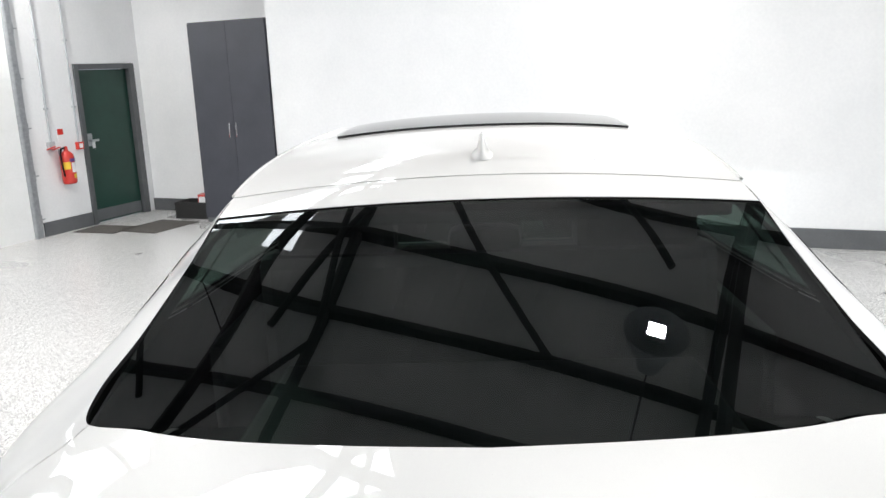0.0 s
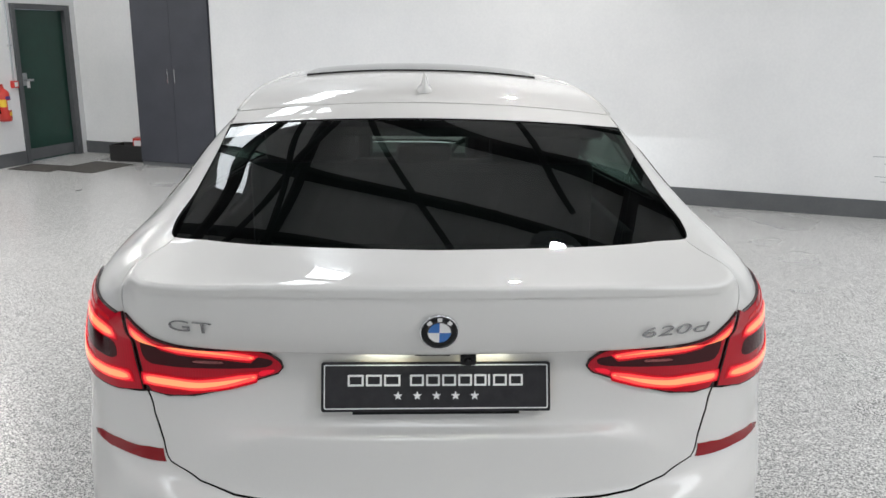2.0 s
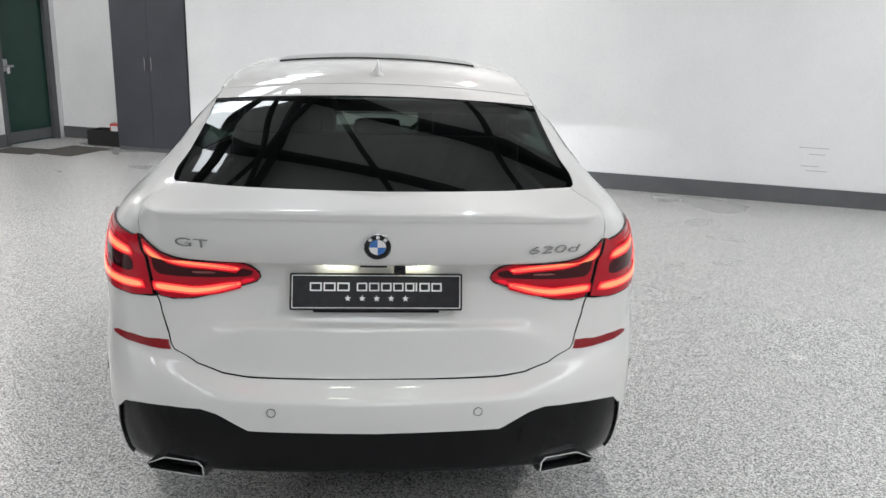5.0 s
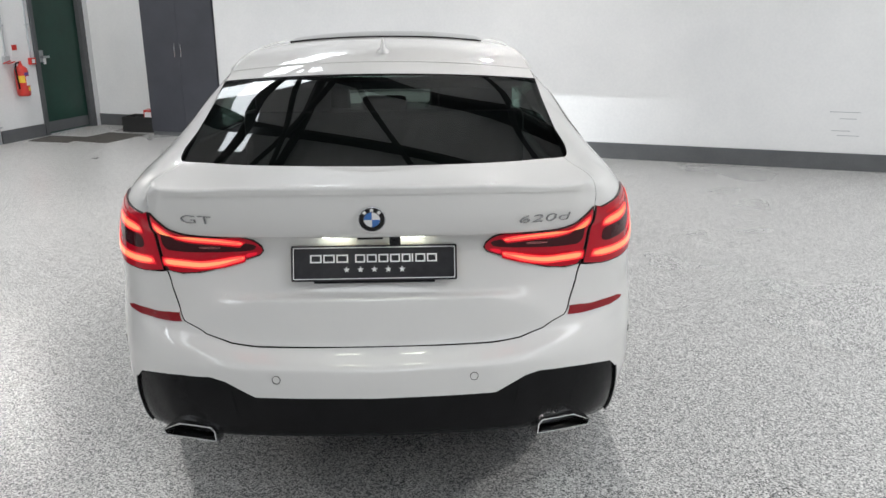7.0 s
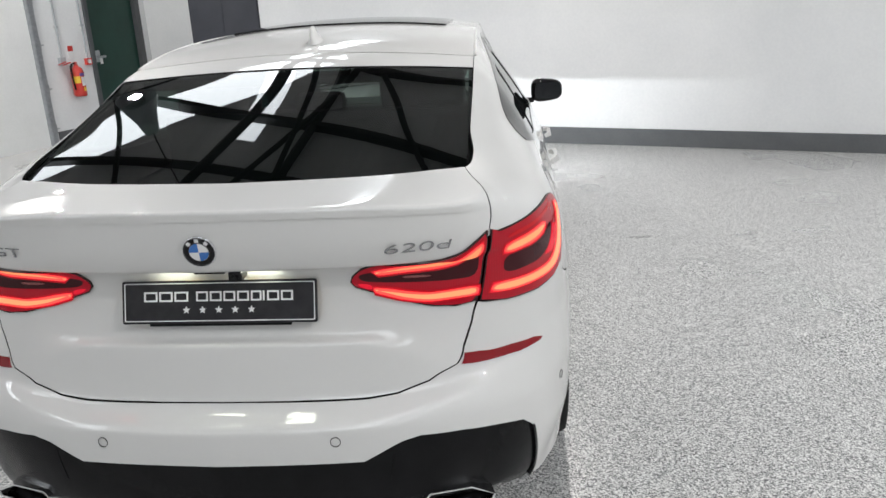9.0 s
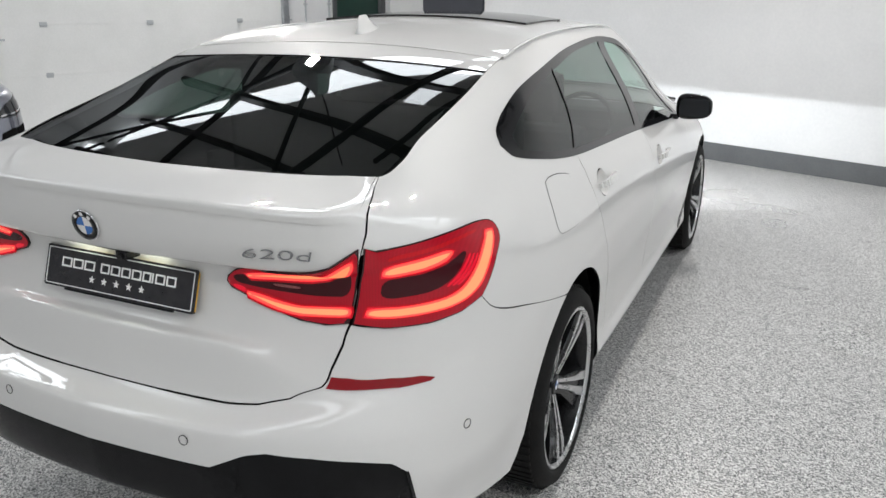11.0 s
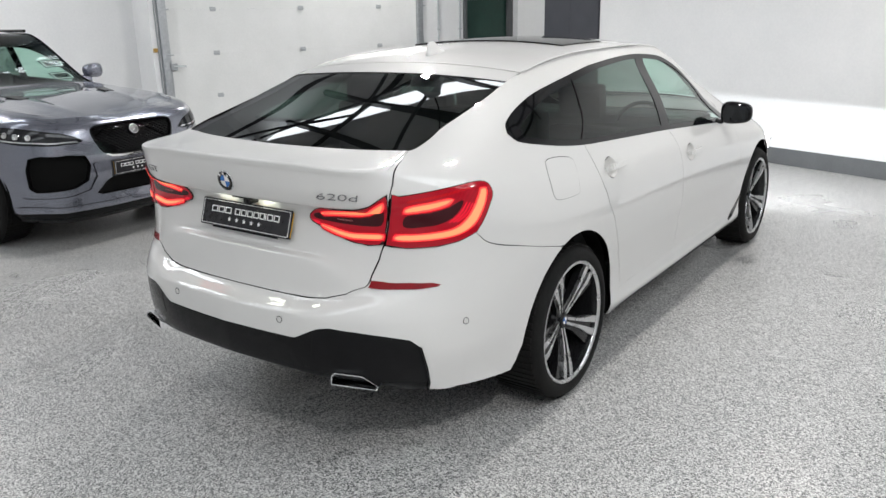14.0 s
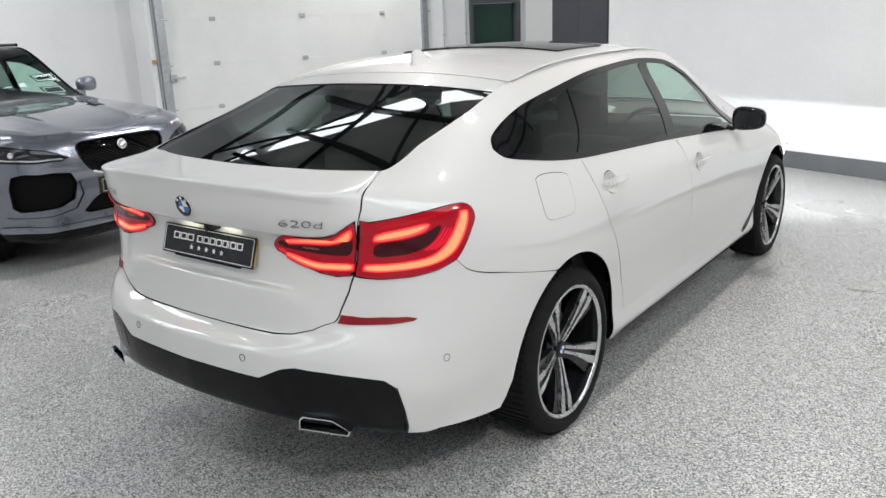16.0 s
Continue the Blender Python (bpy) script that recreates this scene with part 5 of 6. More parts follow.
def sband(y0, y1, d=0.0, bow0=0.0, bow1=0.0):
    r = sline(y0, y1, d)
    a = [(x, y0 - bow0 * (1 - (x / r[0][0]) ** 2)) for x in np.linspace(-r[0][0], r[0][0], 15)]
    b = [(x, y1 - bow1 * (1 - (x / r[-1][0]) ** 2)) for x in np.linspace(r[-1][0], -r[-1][0], 15)]
    return a + r[1:-1] + b + [(-x, y) for x, y in r[::-1][1:-1]]
nose_edge = SUV.at(np.linspace(0, N_U, 60), SUV.rows - 1)
def bonnet_top(x, y):
    """The upper skin, drawn down to meet the front end's upper edge."""
    a = np.abs(x)
    ye, ze = np.interp(a, nose_edge[:, 0], nose_edge[:, 1]), np.interp(a, nose_edge[:, 0], nose_edge[:, 2])
    return suv_top(x, y) + (ze - suv_top(x, ye)) * np.exp(-np.maximum(y - ye, 0) / .16) * (a < .72)
r = sline(.37, 1.66, .003)
top_panel("bonnet", top_low[1:-1] + r + [(-x, y) for x, y in r[::-1]], GREY_PAINT, suv, height=bonnet_top, h=0.03, gap=.001, depth=.003)
top_panel("windscreen", sband(1.71, 2.53, .03, .10, .05), CLEAR, suv, height=suv_top, h=0.05, lift=-.003, depth=.004)
top_panel("roof_panel", sband(2.55, 4.45, 0, .05, 0), GREY_PAINT, suv, height=suv_top, h=0.06)
r0 = [(u, SUV_W) for u in np.linspace(SUV.s[6], SUV.s[7] + .02, 12)]
# doors and body side, window openings
SDLO = [(1.80, 1.12), (2.3, 1.135), (3.0, 1.16), (3.9, 1.20), (4.15, 1.26), (4.0, 1.42), (3.5, 1.50), (3.0, 1.535), (2.65, 1.51), (2.3, 1.39)]
sdlo = [flankg(*p) for p in SDLO]
body = [flankg(1.465, z) for z in (1.08, .9, .7, .5, .30)] + [flankg(1.40, .252)] + lowline(SUV.find(1, 1.5, 2, .3, .6, 6)[0], ra[0][0], 16) + ra + lowline(ra[-1][0] + .05, SUV.s[13], 16) + [(SUV.s[13], SUV_W)] + [(u, SUV_W) for u in np.linspace(SUV.s[13], SUV.s[6] + .03, 60)[1:]]
both_sides("body_side", SUV, body, GREY_PAINT, suv, h=0.05, holes=[sdlo])
front_pane = [flankg(*p) for p in ((1.80, 1.12), (2.3, 1.135), (2.93, 1.158), (2.93, 1.532), (2.65, 1.51), (2.3, 1.39))]
rear_pane = [flankg(*p) for p in ((3.0, 1.16), (3.9, 1.20), (4.15, 1.26), (4.0, 1.42), (3.5, 1.50), (3.0, 1.535))]
both_sides("side_window", SUV, inset(front_pane, -.004), CLEAR, suv, "clear front door glass", h=0.06, lift=-.008, depth=.004)
both_sides("side_window", SUV, inset(rear_pane, -.004), TINTED, suv, h=0.06, lift=-.008, depth=.004)
post = [flankg(*p) for p in ((2.91, 1.155), (3.02, 1.158), (3.02, 1.54), (2.91, 1.535))]
both_sides("door_post", SUV, post, BLACK_GLOSS, suv, h=0.06, lift=-.002, depth=.01)
both_sides("window_trim", SUV, inset(sdlo, -.012), BLACK_GLOSS, suv, h=0.04, lift=.003, depth=.01, holes=[inset(sdlo, .012)])
# grille with crossed bars
skin_panel("grille", SUV, inset(GRILLE, -.006), DARK, suv, "black mesh grille", h=0.03, lift=-.03, depth=0)
skin_panel("grille_surround", SUV, inset(GRILLE, -.004), BLACK_GLOSS, suv, h=0.02, lift=.004, depth=.03, holes=[inset(GRILLE, .010)])
gp = np.array(GRILLE)
c0 = gp.mean(0)
for d in (-1, 1):
    for k in range(-17, 18):
        line = np.array([(c0[0] + k * .045 + t * .34, c0[1] + d * t * .22) for t in np.linspace(-1, 1, 60)])
        ok = line[inside(inset(GRILLE, .006), line)]
        if len(ok) > 3:
            a, b = ok[0], ok[-1]
            n = np.array([-(b - a)[1], (b - a)[0]])
            n = n / np.linalg.norm(n) * .0028
            skin_panel("grille_bar", SUV, [a - n, b - n, b + n, a + n], BLACK_GLOSS, suv, h=0.05, lift=-.012 - .003 * d, depth=.008)
bar = [nose(*p) for p in ((.0, .700), (.14, .700), (.25, .709), (.30, .728), (.31, .716), (.25, .694), (.14, .684), (0, .684))]
skin_panel("grille_trim", SUV, bar[:-1] + [bar[-1]] + mir(bar[::-1][1:-1]), CHROME, suv, "polished strip under the grille", h=0.02, lift=.006, depth=.01)
m = on_skin(*nose(0.0, .885), -.002, SUV)
bm = bmesh.new()
lathe(bm, [(.0001, 0), (.043, 0), (.043, .008), (.036, .012), (.031, .009), (.0001, .012)], 32, "Z")
o = part("round_emblem", bm, DARK_CHROME, suv, "round polished emblem", True)
o.matrix_local = m
bm = bmesh.new()
box(bm, -.022, -.009, 0, .022, .009, .006, .003)
o = part("grille_badge", bm, DARK_CHROME, suv)
o.matrix_local = on_skin(*nose(.27, .765), -.006, SUV)
for q in (INTAKE, mir(INTAKE), LOWER_ALL):
    skin_panel("air_intake", SUV, inset(q, -.006), DARK, suv, "black air intake", h=0.03, lift=-.05, depth=0)
    skin_panel("intake_surround", SUV, inset(q, -.002), BLACK_SATIN, suv, h=0.03, lift=-.004, depth=.05, holes=[inset(q, .008)])
sp = [nose(x, .305) for x in (0, .2, .4, .6)] + [flankg(y, .32) for y in (.2, .35)] + [flankg(y, .365) for y in (.35, .2)] + [nose(x, .345) for x in (.6, .4, .2, 0)]
skin_panel("splitter", SUV, sp + mir(sp[::-1][1:-1]), GREY_PAINT, suv, "grey painted front splitter", h=0.03, lift=.02, depth=.05)
val = lowline(0, fa[0][0] - .01, 14) + [flankg(y, .315) for y in (.40, .30, .20)] + [nose(x, .30) for x in (.6, .4, .2, 0)]
skin_panel("lower_valance", SUV, val + mir(val[::-1][1:-1]), BLACK_SATIN, suv, "black lower valance", h=0.03, lift=.004, depth=.01)
# painted blades that frame the lower intake, with a lip under the side intakes
for k in (1, -1):
    blade = [nose(*p) for p in ((.395, .665), (.425, .66), (.405, .56), (.47, .46), (.60, .425))] + [flankg(.20, .43), flankg(.30, .44), flankg(.30, .405), flankg(.20, .392)] + [nose(*p) for p in ((.58, .385), (.44, .415), (.355, .53), (.345, .555))]
    skin_panel("bumper_blade", SUV, blade if k > 0 else mir(blade), GREY_PAINT, suv, "grey bumper blade beside the lower intake", h=0.02, lift=.016, depth=.022)
# headlamps
LENS = material("headlamp_glass", (0.022, 0.023, 0.026), 0.05)
for k in (1, -1):
    q = LAMP if k > 0 else mir(LAMP)
    h = skin_panel("headlamp", SUV, inset(q, -.002), LENS, suv, "clear headlamp with dark inside", h=0.025, lift=-.001, depth=.01)
    rim = [(a, b) for a, b in q]
    skin_panel("lamp_bezel", SUV, inset(rim, -.004), BLACK_GLOSS, h, h=0.02, lift=.002, depth=.006, holes=[inset(rim, .007)])
    # daytime strip along the lower edge, up at the inner end
    strip = [nose(.50, .838), nose(.60, .842)] + [flankg(y, .852 + .10 * (y - .18)) for y in (.20, .30, .40, .50)] + [flankg(y, .862 + .10 * (y - .18)) for y in (.50, .40, .30, .20)] + [nose(.60, .852), nose(.51, .85)]
    skin_panel("light_strip", SUV, strip if k > 0 else mir(strip), CHROME, h, "pale daytime light strip", h=0.015, lift=.0012, depth=.002)
    for y, r in ((.235, .022), (.315, .024), (.40, .023)):
        m = on_skin(*flankg(y, .900 + .12 * (y - .235)), .001, SUV)
        bm = bmesh.new()
        lathe(bm, [(r, 0), (r * .95, .003), (r * .72, .003), (r * .66, .0005), (.0001, .0015)], 24, "Z")
        o = part("lamp_module", bm, ALLOY, h, "round headlamp projector", True)
        o.matrix_local = m if k > 0 else Matrix.Diagonal((-1, 1, 1, 1)) @ m
# bonnet vents, roof rails, mirrors, plate, wheels, shell
for k in (1, -1):
    bm = bmesh.new()
    z = float(suv_top(.42, .95))
    box(bm, -.045, -.09, 0, .045, .09, .010, .004, Matrix.Translation((k * .42, .95, z - .004)) @ pose(0, 0, 0, 6, k * 4, -k * 10))
    v = part("bonnet_vent", bm, BLACK_SATIN, suv, "black bonnet vent")
    bm = bmesh.new()
    pts = [(float(SUV_SX(y)) - .01, y, float(SUV_SZ(y)) + .022) for y in np.linspace(2.5, 4.3, 14)]
    for a, b in zip(pts, pts[1:]):
        rod(bm, (k * a[0], a[1], a[2]), (k * b[0], b[1], b[2]), .016)
    part("roof_rail", bm, BLACK_GLOSS, suv, "black roof rail")
    bm = bmesh.new()
    bmesh.ops.create_uvsphere(bm, u_segments=24, v_segments=14, radius=1)
    for v in bm.verts:
        x, y, z = v.co
        s3 = (abs(x) ** 3 + abs(y) ** 2.6 + abs(z) ** 3) ** (-1 / 3)
        v.co = (k * 1.02 + x * s3 * .105, 1.98 + (y * s3 * .085 if y < 0 else y * s3 * .04), 1.255 + z * s3 * (.072 + .012 * x * k))
    box(bm, k * .91 - .11, 1.955, 1.13, k * .91 + .09, 2.015, 1.215, .014)
    part("door_mirror", bm, GREY_PAINT, suv, "grey door mirror", True)
    for c in (A_F, A_R):
        wheel_at(suv, Matrix.Translation((k * .93, c[0], c[1])), k < 0, .27, 1.09, ALLOY_DARK)
        bm = bmesh.new()
        ring = [[bm.verts.new((k * x, c[0] + .47 * math.cos(t), c[1] + .47 * math.sin(t))) for t in np.linspace(-.35, math.pi + .35, 20)] for x in (.93, .58)]
        for a in range(19):
            bm.faces.new((ring[0][a], ring[0][a + 1], ring[1][a + 1], ring[1][a]))
        bm.faces.new(ring[1])
        part("arch_liner", bm, DARK, suv)
boxed("underbody", (-.80, .30, .22, .80, 4.55, .34), DARK, suv)
bm = bmesh.new()
box(bm, -.58, .26, .34, .58, 1.35, .93)
part("engine_bay", bm, DARK, suv)
sp_plate = show_plate(suv, pose(0, 0, 0))
sp_plate.matrix_local = pose(0, -.015, .60, 90, 0, 0)
boxed("plate_frame", (-.275, .0, .535, .275, .012, .665), STEEL_DARK, suv)
boxed("dashboard", (-.72, 1.75, .85, .72, 2.2, 1.12), LEATHER, suv, "", .05)
for x in (-.38, .38):
    boxed("seat_back", (x - .24, 2.75, .55, x + .24, 2.90, 1.25), LEATHER, suv, "dark seat", .05)
    boxed("headrest", (x - .13, 2.80, 1.27, x + .13, 2.90, 1.43), LEATHER, suv, "", .04)
boxed("rear_bench", (-.65, 3.6, .55, .65, 3.75, 1.2), LEATHER, suv, "", .05)
boxed("cabin_floor", (-.85, 1.3, .34, .85, 4.4, .40), DARK, suv)
# price sheets behind the windscreen
for x, y in ((.60, 1.86), (.61, 2.02)):
    bm = bmesh.new()
    box(bm, -.11, -.07, 0, .11, .07, .002)
    sheet = part("price_sheet", bm, PLATE_BLACK, suv, "black and white price sheet")
    sheet.matrix_local = pose(x, y, float(suv_top(x, y)) - .03, 27, 0, 0)
    bm = bmesh.new()
    ring_shape(bm, rounded(.19, .11, .004), rounded(.165, .085, .003), .0022, .003)
    part("sheet_border", bm, PLATE_WHITE, sheet)

# ---- the hall's fittings ----
GREEN = mottled("dark_green_door_paint", (0.006, 0.035, 0.025), (0.010, 0.05, 0.036), 4, 0.4, 0.05)
FRAME_GREY = mottled("grey_frame_paint", (0.075, 0.08, 0.085), (0.10, 0.105, 0.11), 6, 0.45)
CABINET = mottled("anthracite_laminate", (0.035, 0.038, 0.05), (0.05, 0.053, 0.066), 2.5, 0.42, 0.03)
STEEL = mottled("galvanised_steel", (0.36, 0.38, 0.40), (0.52, 0.54, 0.56), 25, 0.4, 0.0, 90, 0.1, 0.8)
RED_PAINT = material("red_extinguisher_paint", (0.55, 0.03, 0.02), 0.3, coat=0.5)
YELLOW = material("yellow_label", (0.75, 0.50, 0.04), 0.5)
BROWN_YELLOW = material("brownish_yellow", (0.42, 0.26, 0.07), 0.6)
PURPLE = material("purple_label", (0.10, 0.05, 0.22), 0.5)
PLASTIC_GREY = material("grey_plastic", (0.42, 0.44, 0.46), 0.5)
PLASTIC_BLACK = material("black_crate_plastic", (0.015, 0.015, 0.015), 0.5)
SECTION = mottled("white_door_section", (0.72, 0.73, 0.72), (0.80, 0.805, 0.80), 1.4, 0.42, 0.06, 50)
MAT = mottled("dark_floor_mat", (0.05, 0.046, 0.042), (0.085, 0.078, 0.07), 9, 0.9, 0.5, 180)
GD0, GD1, DR0, DR1 = 2.05, 5.98, 6.84, 7.86

# left wall round the sectional door and the exit door
for a, b, z0, z1 in ((GD1 - .02, DR0, 0, 6.3), (DR1, Q_FAR + .66, 0, 6.3)):
    slab("wall_left", (P_LEFT - T, a, z0, P_LEFT, b, z1), WALL, "white painted block wall beside the doors")
slab("wall_bay", (-8.6 - T, Q_BACK, 0, -8.6, GD0 - .1, 6.3), WALL, "white painted wall behind the parked grey car")
slab("wall_jamb", (-8.6, GD0 - .16, 0, P_LEFT, GD0 + .04, 6.3), WALL, "white painted jamb beside the sectional door")
slab("wall_left", (P_LEFT - T, DR0, 2.03, P_LEFT, DR1, 6.3), WALL, "white painted wall above the exit door")
slab("wall_left", (P_LEFT - T, GD0 + .04, 3.4, P_LEFT, GD1 - .02, 6.3), WALL, "white painted wall above the sectional door")
slab("wall_return", (-5.28, Q_FAR + .004, 0, -5.222, Q_FAR + .66, roof_z(Q_FAR)), WALL, "white return beside the tall cabinet")
for dims in ((-5.28, Q_FAR - .022, 0, P_RIGHT, Q_FAR - .001, .185),):
    slab("baseboard_far", dims, PLINTH, "dark grey painted plinth band", "baseboard")
slab("baseboard_alcove", (P_LEFT, Q_FAR + .64, 0, -6.43, Q_FAR + .658, .17), PLINTH, "dark grey painted plinth band", "baseboard")
slab("baseboard_left", (P_LEFT + .001, GD1 + .1, 0, P_LEFT + .02, DR0 - .01, .17), PLINTH, "dark grey painted plinth band", "baseboard")
slab("baseboard_left", (-8.599, Q_BACK, 0, -8.58, GD0 - .17, .17), PLINTH, "dark grey painted plinth band", "baseboard")
slab("baseboard_right", (P_RIGHT - .02, Q_BACK, 0, P_RIGHT - .001, Q_FAR - .03, .17), PLINTH, "dark grey painted plinth band", "baseboard")

# roof: two slopes of unbroken folded sheet; the strip lamps hang just below
bm = bmesh.new()
xs = np.arange(-9.9, P_RIGHT + .3, .11)
for q0, q1 in ((-9.3, -.8), (-.8, 8.2)):
    rows = [[bm.verts.new((x, q, roof_z(q) + (.035 if i % 4 in (1, 2) else 0))) for i, x in enumerate(xs)] for q in (q0, q1)]
    for i in range(len(xs) - 1):
        bm.faces.new((rows[0][i], rows[1][i], rows[1][i + 1], rows[0][i + 1]))
roof = tagged(in_room(part("ceiling", bm, ROOF_SHEET)), "grey folded sheet roof above rooflight strip lamps", "ceiling", kind="structure")


def truss(q_axis_p, q0=-8.8, q1=7.2):
    """A dark steel roof truss that runs with the roof's slope at one place along the hall."""
    o = thing("roof_truss", "dark painted steel roof truss under the roof sheets", "truss", ROOM, "roof trusses")
    p, low = q_axis_p, Z_EAVE - .25
    for name, a, b, r in [("rafter", (p, q0, roof_z(q0) - .12), (p, -.8, roof_z(-.8) - .12), .055), ("rafter", (p, q1, roof_z(q1) - .12), (p, -.8, roof_z(-.8) - .12), .055),
                          ("tie_beam", (p, q0, low), (p, q1, low), .05)]:
        bm = bmesh.new()
        rod(bm, a, b, r, seg=6)
        part(name, bm, STEEL_DARK, o)
    qs = np.linspace(q0 + .4, q1 - .4, 9)
    for k, (a, b) in enumerate(zip(qs, qs[1:])):
        bm = bmesh.new()
        za, zb = (low, roof_z(b) - .12) if k % 2 else (roof_z(a) - .12, low)
        rod(bm, (p, a, za), (p, b, zb), .032, seg=6)
        part("web", bm, STEEL_DARK, o)


for p in (-6.3, -2.75, .6, 4.2):
    truss(p)
for q in (-7.4, -5.8, -4.2, -2.6, .85, 1.7, 2.5, 3.3, 4.12, 5.0, 5.85, 6.7):
    bm = bmesh.new()
    box(bm, -8.6, q - .035, roof_z(q) - .17, P_RIGHT, q + .035, roof_z(q) - .045)
    tagged(in_room(part("purlin", bm, STEEL_DARK)), "dark steel purlin under the roof sheets", "beam", "purlins", "structure")
for p0, q0, p1, q1 in ((-8.6, 1.3, -4.9, 4.6), (-2.2, 5.9, -3.2, 3.0), (-1.3, 5.9, .1, 4.4), (-.6, 3.2, -2.6, 5.2), (-6.3, 5.2, -4.2, 2.2)):
    bm = bmesh.new()
    rod(bm, (p0, q0, roof_z(q0) - .2), (p1, q1, roof_z(q1) - .2), .035, seg=8)
    tagged(in_room(part("roof_brace", bm, STEEL_DARK)), "dark steel brace below the purlins", "beam", "roof braces", "structure")
# a shade over every lamp, the unseen added fill included
for p, q, _ in LAMPS:
    o = thing("high_bay_and_fill_lamp", "round grey hanging lamp of the high bays and added fill", "lamp", ROOM @ Matrix.Translation((p, q, 0)), "high bay lamps")
    bm = bmesh.new()
    lathe(bm, [(.20, 3.70), (.18, 3.78), (.11, 3.92), (.07, 4.08), (.001, 4.10)], 28, "Z")
    part("shade", bm, PLASTIC_GREY, o, "", True)
    bm = bmesh.new()
    rod(bm, (0, 0, 4.09), (0, 0, roof_z(q) - .005), .008)
    part("hanger", bm, STEEL_DARK, o)

# sectional door with hinges, tracks and latch
gd = thing("sectional_door", "closed white sectional overhead door with steel hinges", "garage door", ROOM)
zs = [0.0, .18, .742, 1.303, 1.866, 2.43, 2.99, 3.40]
for a, b in zip(zs, zs[1:]):
    bm = bmesh.new()
    box(bm, P_LEFT - .045, GD0 + .05, a + .0004, P_LEFT - .004, GD1 - .03, b - .0004, .0012)
    part("door_section", bm, SECTION, gd)
for z in zs[2:-1]:
    for q in (2.73, 4.0, 5.27):
        bm = bmesh.new()
        box(bm, P_LEFT - .004, q - .04, z - .028, P_LEFT + .004, q + .04, z + .028, .002)
        rod(bm, (P_LEFT + .006, q - .042, z), (P_LEFT + .006, q + .042, z), .007)
        box(bm, P_LEFT + .003, q - .012, z - .02, P_LEFT + .008, q + .012, z + .02)
        part("hinge", bm, PLASTIC_GREY, gd)
for q, d in ((GD0, 1), (GD1 + .02, -1)):
    bm = bmesh.new()
    box(bm, P_LEFT - .001, q - .06, 0, P_LEFT + .05, q - .035, 3.4)
    box(bm, P_LEFT + .0, q - .035, 0, P_LEFT + .012, q + .06, 3.4)
    box(bm, P_LEFT + .052, q - .055, .04, P_LEFT + .062, q + .01, 3.4)
    part("track", bm, STEEL, gd)
    for z in (.22, .74, 1.30, 1.87, 2.43):
        bm = bmesh.new()
        box(bm, P_LEFT + .014, q + .0, z - .06, P_LEFT + .03, q + .055, z + .06, .003)
        rod(bm, (P_LEFT + .03, q, z), (P_LEFT + .03, q + .09, z), .008)
        part("roller_bracket", bm, STEEL, gd)
bm = bmesh.new()
box(bm, P_LEFT + .02, GD0 + .04, 1.10, P_LEFT + .03, GD0 + .13, 1.19, .003)
rod(bm, (P_LEFT + .035, GD0 + .08, 1.155), (P_LEFT + .035, GD0 + .24, 1.15), .012)
part("latch", bm, STEEL, gd)
bm = bmesh.new()
rod(bm, (P_LEFT + .012, GD0 - .09, .35), (P_LEFT + .012, GD0 - .09, 3.3), .008)
tagged(in_room(part("door_chain", bm, STEEL)), "steel pull chain beside the sectional door", "chain")
# small block standing in for a brownish-yellow smudge on the wall
tagged(in_room(boxed("wall_spot", (P_LEFT, GD0 - .155, 1.34, P_LEFT + .03, GD0 - .10, 1.39), BROWN_YELLOW, None, "", .006)), "small brownish-yellow spot on the white wall", "switch")

# exit door
door = thing("exit_door", "closed dark green exit door in a grey frame", "door", ROOM, kind="structure")
boxed("door_leaf", (P_LEFT - .075, DR0 + .075, .01, P_LEFT - .035, DR1 - .105, 1.955), GREEN, door, "", .004)
for dims in ((P_LEFT - .10, DR0 + .002, 0, P_LEFT + .025, DR0 + .07, 2.028), (P_LEFT - .10, DR1 - .10, 0, P_LEFT + .025, DR1 - .002, 2.028), (P_LEFT - .10, DR0 + .07, 1.96, P_LEFT + .025, DR1 - .10, 2.028)):
    boxed("door_frame", dims, FRAME_GREY, door, "", .006)
boxed("kick_plate", (P_LEFT - .033, DR0 + .085, .03, P_LEFT - .029, DR1 - .12, .175), PLINTH, door)
bm = bmesh.new()
box(bm, P_LEFT - .034, DR0 + .09, 1.0, P_LEFT - .02, DR0 + .19, 1.16, .004)
rod(bm, (P_LEFT - .02, DR0 + .14, 1.07), (P_LEFT + .02, DR0 + .14, 1.07), .012)
box(bm, P_LEFT + .015, DR0 + .13, 1.055, P_LEFT + .03, DR0 + .25, 1.085, .005)
part("lock", bm, STEEL, door, "steel lock case and lever")
boxed("door_tag", (P_LEFT - .018, DR0 + .17, .97, P_LEFT - .016, DR0 + .22, 1.06), WALL, door)

# extinguisher and small wall fittings
ex = thing("fire_extinguisher", "red fire extinguisher with yellow label hung on the white wall", "fire extinguisher", ROOM @ Matrix.Translation((P_LEFT + .105, 6.47, .035)))
bm = bmesh.new()
lathe(bm, [(.001, .56), (.07, .56), (.082, .575), (.085, .60), (.085, .88), (.075, .92), (.045, .95), (.026, .962), (.026, .985)], 32, "Z")
part("cylinder", bm, RED_PAINT, ex, "", True)
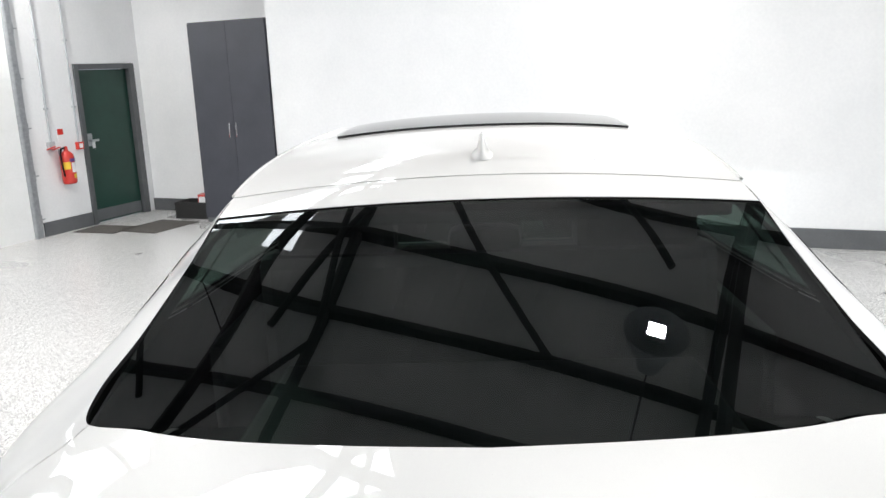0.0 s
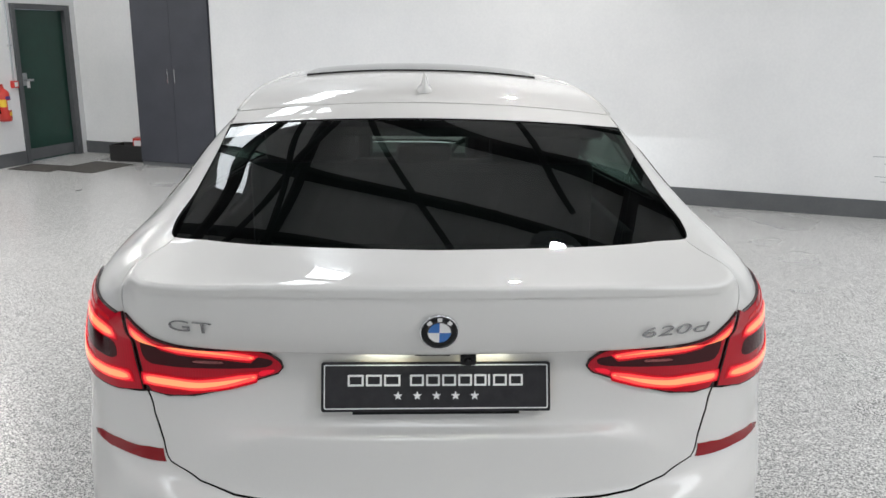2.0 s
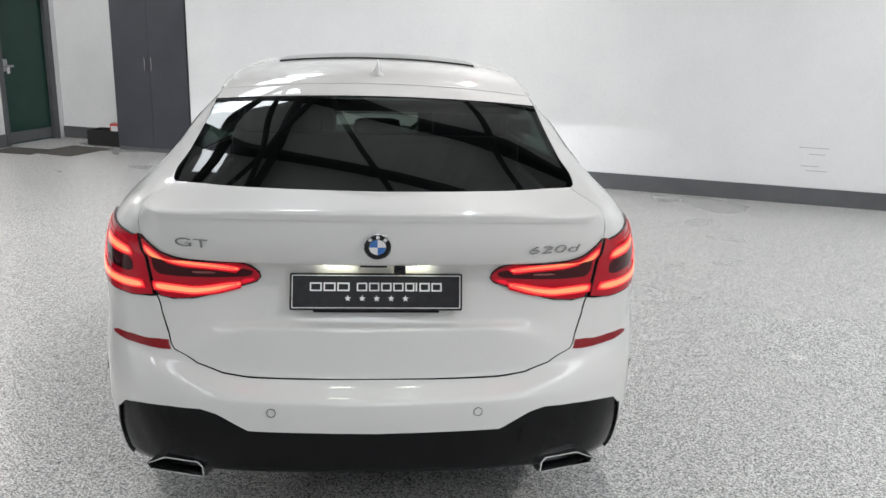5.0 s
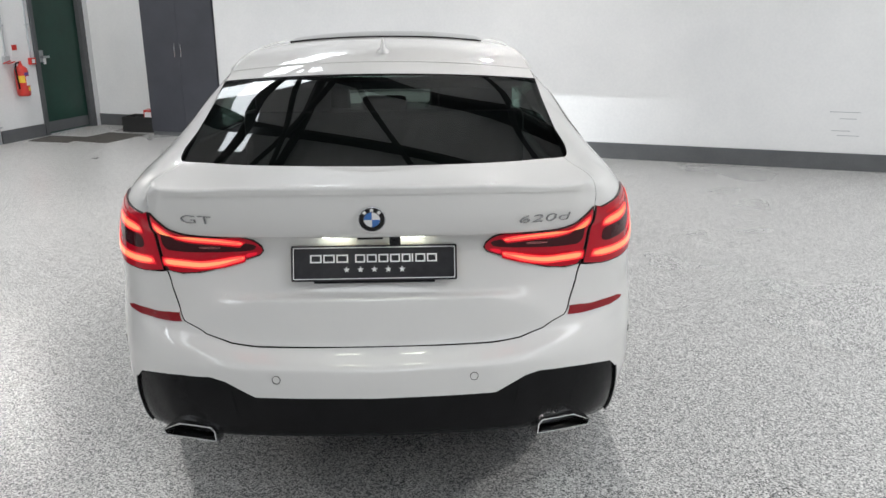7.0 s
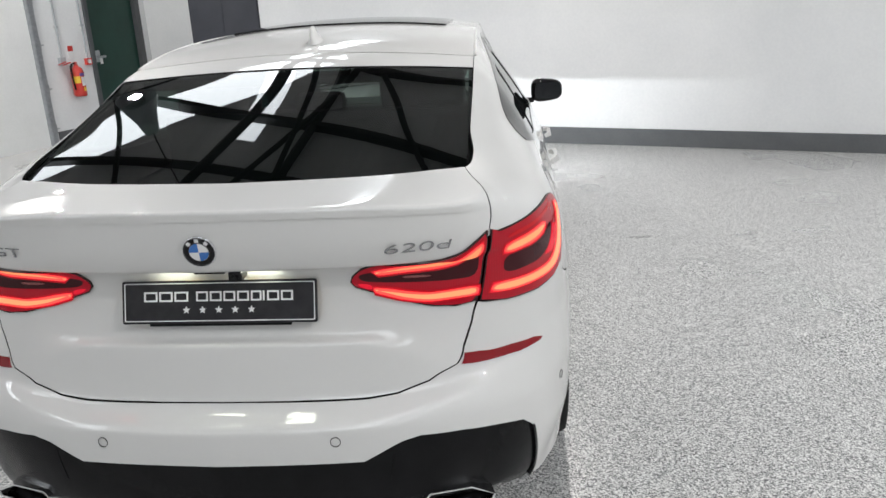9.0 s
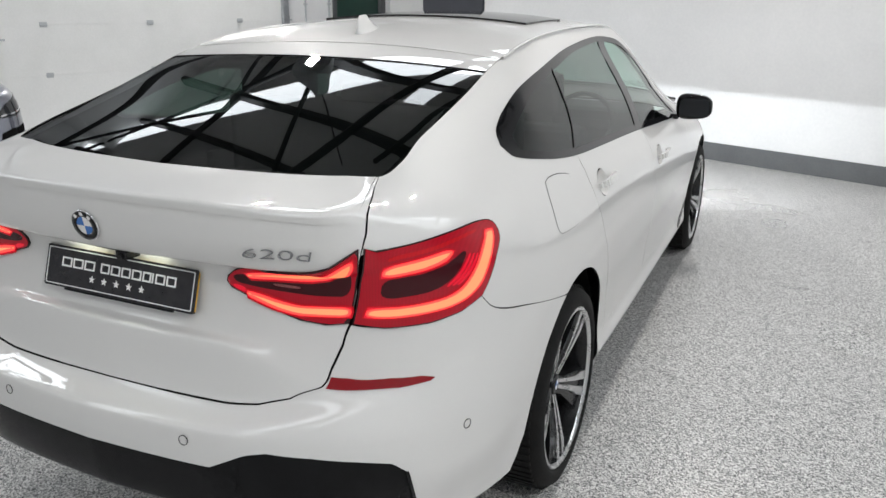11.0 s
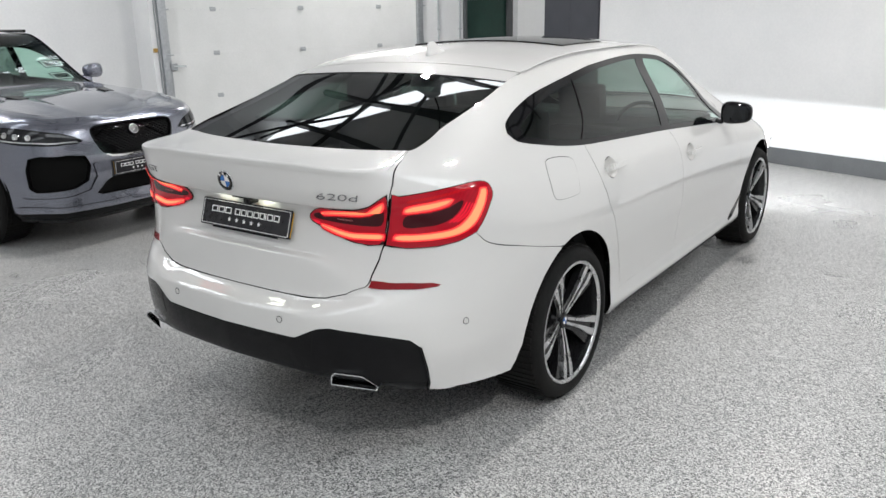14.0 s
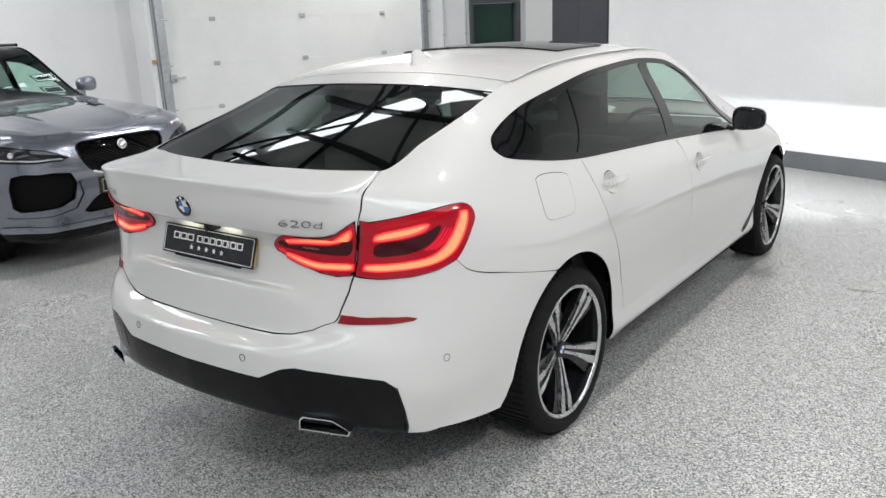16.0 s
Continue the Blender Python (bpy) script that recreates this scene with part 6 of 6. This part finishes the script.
for z0, z1, mat, lab, a0, a1 in ((.63, .68, YELLOW, "yellow label", .0, 1.5), (.74, .83, YELLOW, "yellow label", -1.5, -.35), (.70, .82, PLATE_WHITE, "white label", -.2, 1.3), (.83, .87, PURPLE, "purple label", -.4, 1.4)):
    bm = bmesh.new()
    rows = [[bm.verts.new((.0858 * math.cos(a), .0858 * math.sin(a), z)) for a in np.linspace(a0, a1, 16)] for z in (z0, z1)]
    for k in range(15):
        bm.faces.new((rows[0][k], rows[0][k + 1], rows[1][k + 1], rows[1][k]))
    part("label_band", bm, mat, ex, lab)
bm = bmesh.new()
rod(bm, (0, 0, .98), (0, 0, 1.015), .02)
box(bm, -.012, -.02, 1.005, .012, .10, 1.02, .003, pose(0, 0, 0, 10, 0, 0))
box(bm, -.012, -.02, 1.03, .012, .11, 1.042, .003, pose(0, 0, 0, 14, 0, 0))
part("valve", bm, RED_PAINT, ex)
bm = bmesh.new()
pts = [(.0, -.02, 1.0), (.0, -.07, .99), (.02, -.105, .93), (.03, -.108, .82), (.03, -.10, .72), (.03, -.092, .66)]
for a, b in zip(pts, pts[1:]):
    rod(bm, a, b, .011)
part("hose", bm, BLACK_SATIN, ex)
boxed("wall_bracket", (-.104, -.02, .85, -.08, .02, .98), STEEL, ex)
for nm, dims, mat, lab, cat in (("call_point", (P_LEFT, 6.72, .985, P_LEFT + .05, 6.81, 1.075), RED_PAINT, "red fire alarm call point on the white wall", "alarm"),
                               ("safety_sign", (P_LEFT, 6.47, 1.10, P_LEFT + .006, 6.56, 1.26), PLATE_WHITE, "small white and red safety sign on the wall", "sign"),
                               ("junction_box", (P_LEFT, 6.29, 1.02, P_LEFT + .05, 6.38, 1.12), PLASTIC_GREY, "small grey junction box on the white wall", "junction box")):
    o = in_room(boxed(nm, dims, mat, None, "", .004))
    tagged(o, lab, cat)
boxed("sign_field", (.0062, .002, .088, .0075, .088, .158), RED_PAINT, None).matrix_world = ROOM @ Matrix.Translation((P_LEFT, 6.47, 1.10))
bpy.data.objects["sign_field"].parent = bpy.data.objects["safety_sign"]
bpy.data.objects["sign_field"].matrix_parent_inverse = bpy.data.objects["safety_sign"].matrix_world.inverted()
boxed("pane", (P_LEFT + .0502, 6.738, 1.003, P_LEFT + .053, 6.792, 1.057), PLATE_WHITE, bpy.data.objects["call_point"])
for q, z in ((6.345, 1.115), (6.765, 1.075)):
    bm = bmesh.new()
    rod(bm, (P_LEFT + .014, q, z), (P_LEFT + .014, q, 4.2), .0125)
    for h in (1.5, 2.3, 3.1):
        box(bm, P_LEFT, q - .025, h, P_LEFT + .03, q + .025, h + .02, .003)
    tagged(in_room(part("conduit", bm, PLASTIC_GREY)), "grey cable conduit clipped up the white wall", "pipe", "conduits")

# tall cabinet
cab = thing("tall_cabinet", "tall anthracite two-door cabinet built into the wall", "cabinet", ROOM)
C0, C1, CQ = -6.41, -5.29, 7.30
boxed("carcass", (C0, CQ + .024, 0, C1, CQ + .63, 2.45), CABINET, cab)
boxed("base", (C0 + .01, CQ + .012, 0, C1 - .01, CQ + .022, .055), PLINTH, cab)
for a, b, hx in ((C0 + .004, (C0 + C1) / 2 - .0015, -.05), ((C0 + C1) / 2 + .0015, C1 - .004, .05)):
    leaf = boxed("cabinet_door", (a, CQ, .06, b, CQ + .022, 2.44), CABINET, cab, "", .002)
    x = (C0 + C1) / 2 + hx
    bm = bmesh.new()
    rod(bm, (x, CQ - .03, 1.08), (x, CQ - .03, 1.25), .007)
    rod(bm, (x, CQ - .03, 1.10), (x, CQ + .002, 1.10), .006), rod(bm, (x, CQ - .03, 1.23), (x, CQ + .002, 1.23), .006)
    part("handle", bm, CHROME, leaf, "steel bar handle")

# crate and mats by the exit
crate = thing("crate", "black plastic crate with small boxes standing on the floor", "crate", ROOM @ pose(-6.75, 7.62, 0, 0, 0, 6))
for dims in ((-.28, -.17, .004, .28, .17, .016), (-.28, -.17, .016, .28, -.158, .22), (-.28, .158, .016, .28, .17, .22), (-.28, -.157, .016, -.268, .157, .22), (.268, -.157, .016, .28, .157, .22)):
    boxed("crate_panel", dims, PLASTIC_BLACK, crate, "", .003)
for k in range(3):
    boxed("crate_rib", (-.285, -.1735, .05 + .07 * k, .285, -.1715, .064 + .07 * k), PLASTIC_BLACK, crate)
o = boxed("carton", (-.06, -.09, .0, .06, .09, .30), RED_PAINT, None, "", .004)
o.matrix_world = ROOM @ pose(-6.66, 7.60, .017, 0, 0, 20)
tagged(o, "small red and white carton standing in the crate", "carton")
boxed("carton_label", (-.045, -.0925, .12, .045, -.0905, .27), PLATE_WHITE, o)
for p, q, w, d, rz in ((-7.42, 6.62, .62, .45, 4), (-6.86, 6.92, .62, .75, -3)):
    bm = bmesh.new()
    box(bm, -w / 2, -d / 2, 0.001, w / 2, d / 2, .009, .003)
    o = part("floor_mat", bm, MAT)
    o.matrix_world = ROOM @ pose(p, q, 0, 0, 0, rz)
    tagged(o, "worn dark grey mat on the resin floor", "mat", "mats by the exit door")
for k, (p, z, w) in enumerate(((2.38, .62, .30), (2.42, .55, .16), (2.36, .42, .18), (2.44, .37, .22))):
    o = in_room(boxed("wall_scuff", (p - w / 2, Q_FAR - .0012, z, p + w / 2, Q_FAR - .0004, z + .007), PLASTIC_GREY))
    tagged(o, "thin grey scuff mark on the white wall", "scuff", "wall scuffs", "stuff")
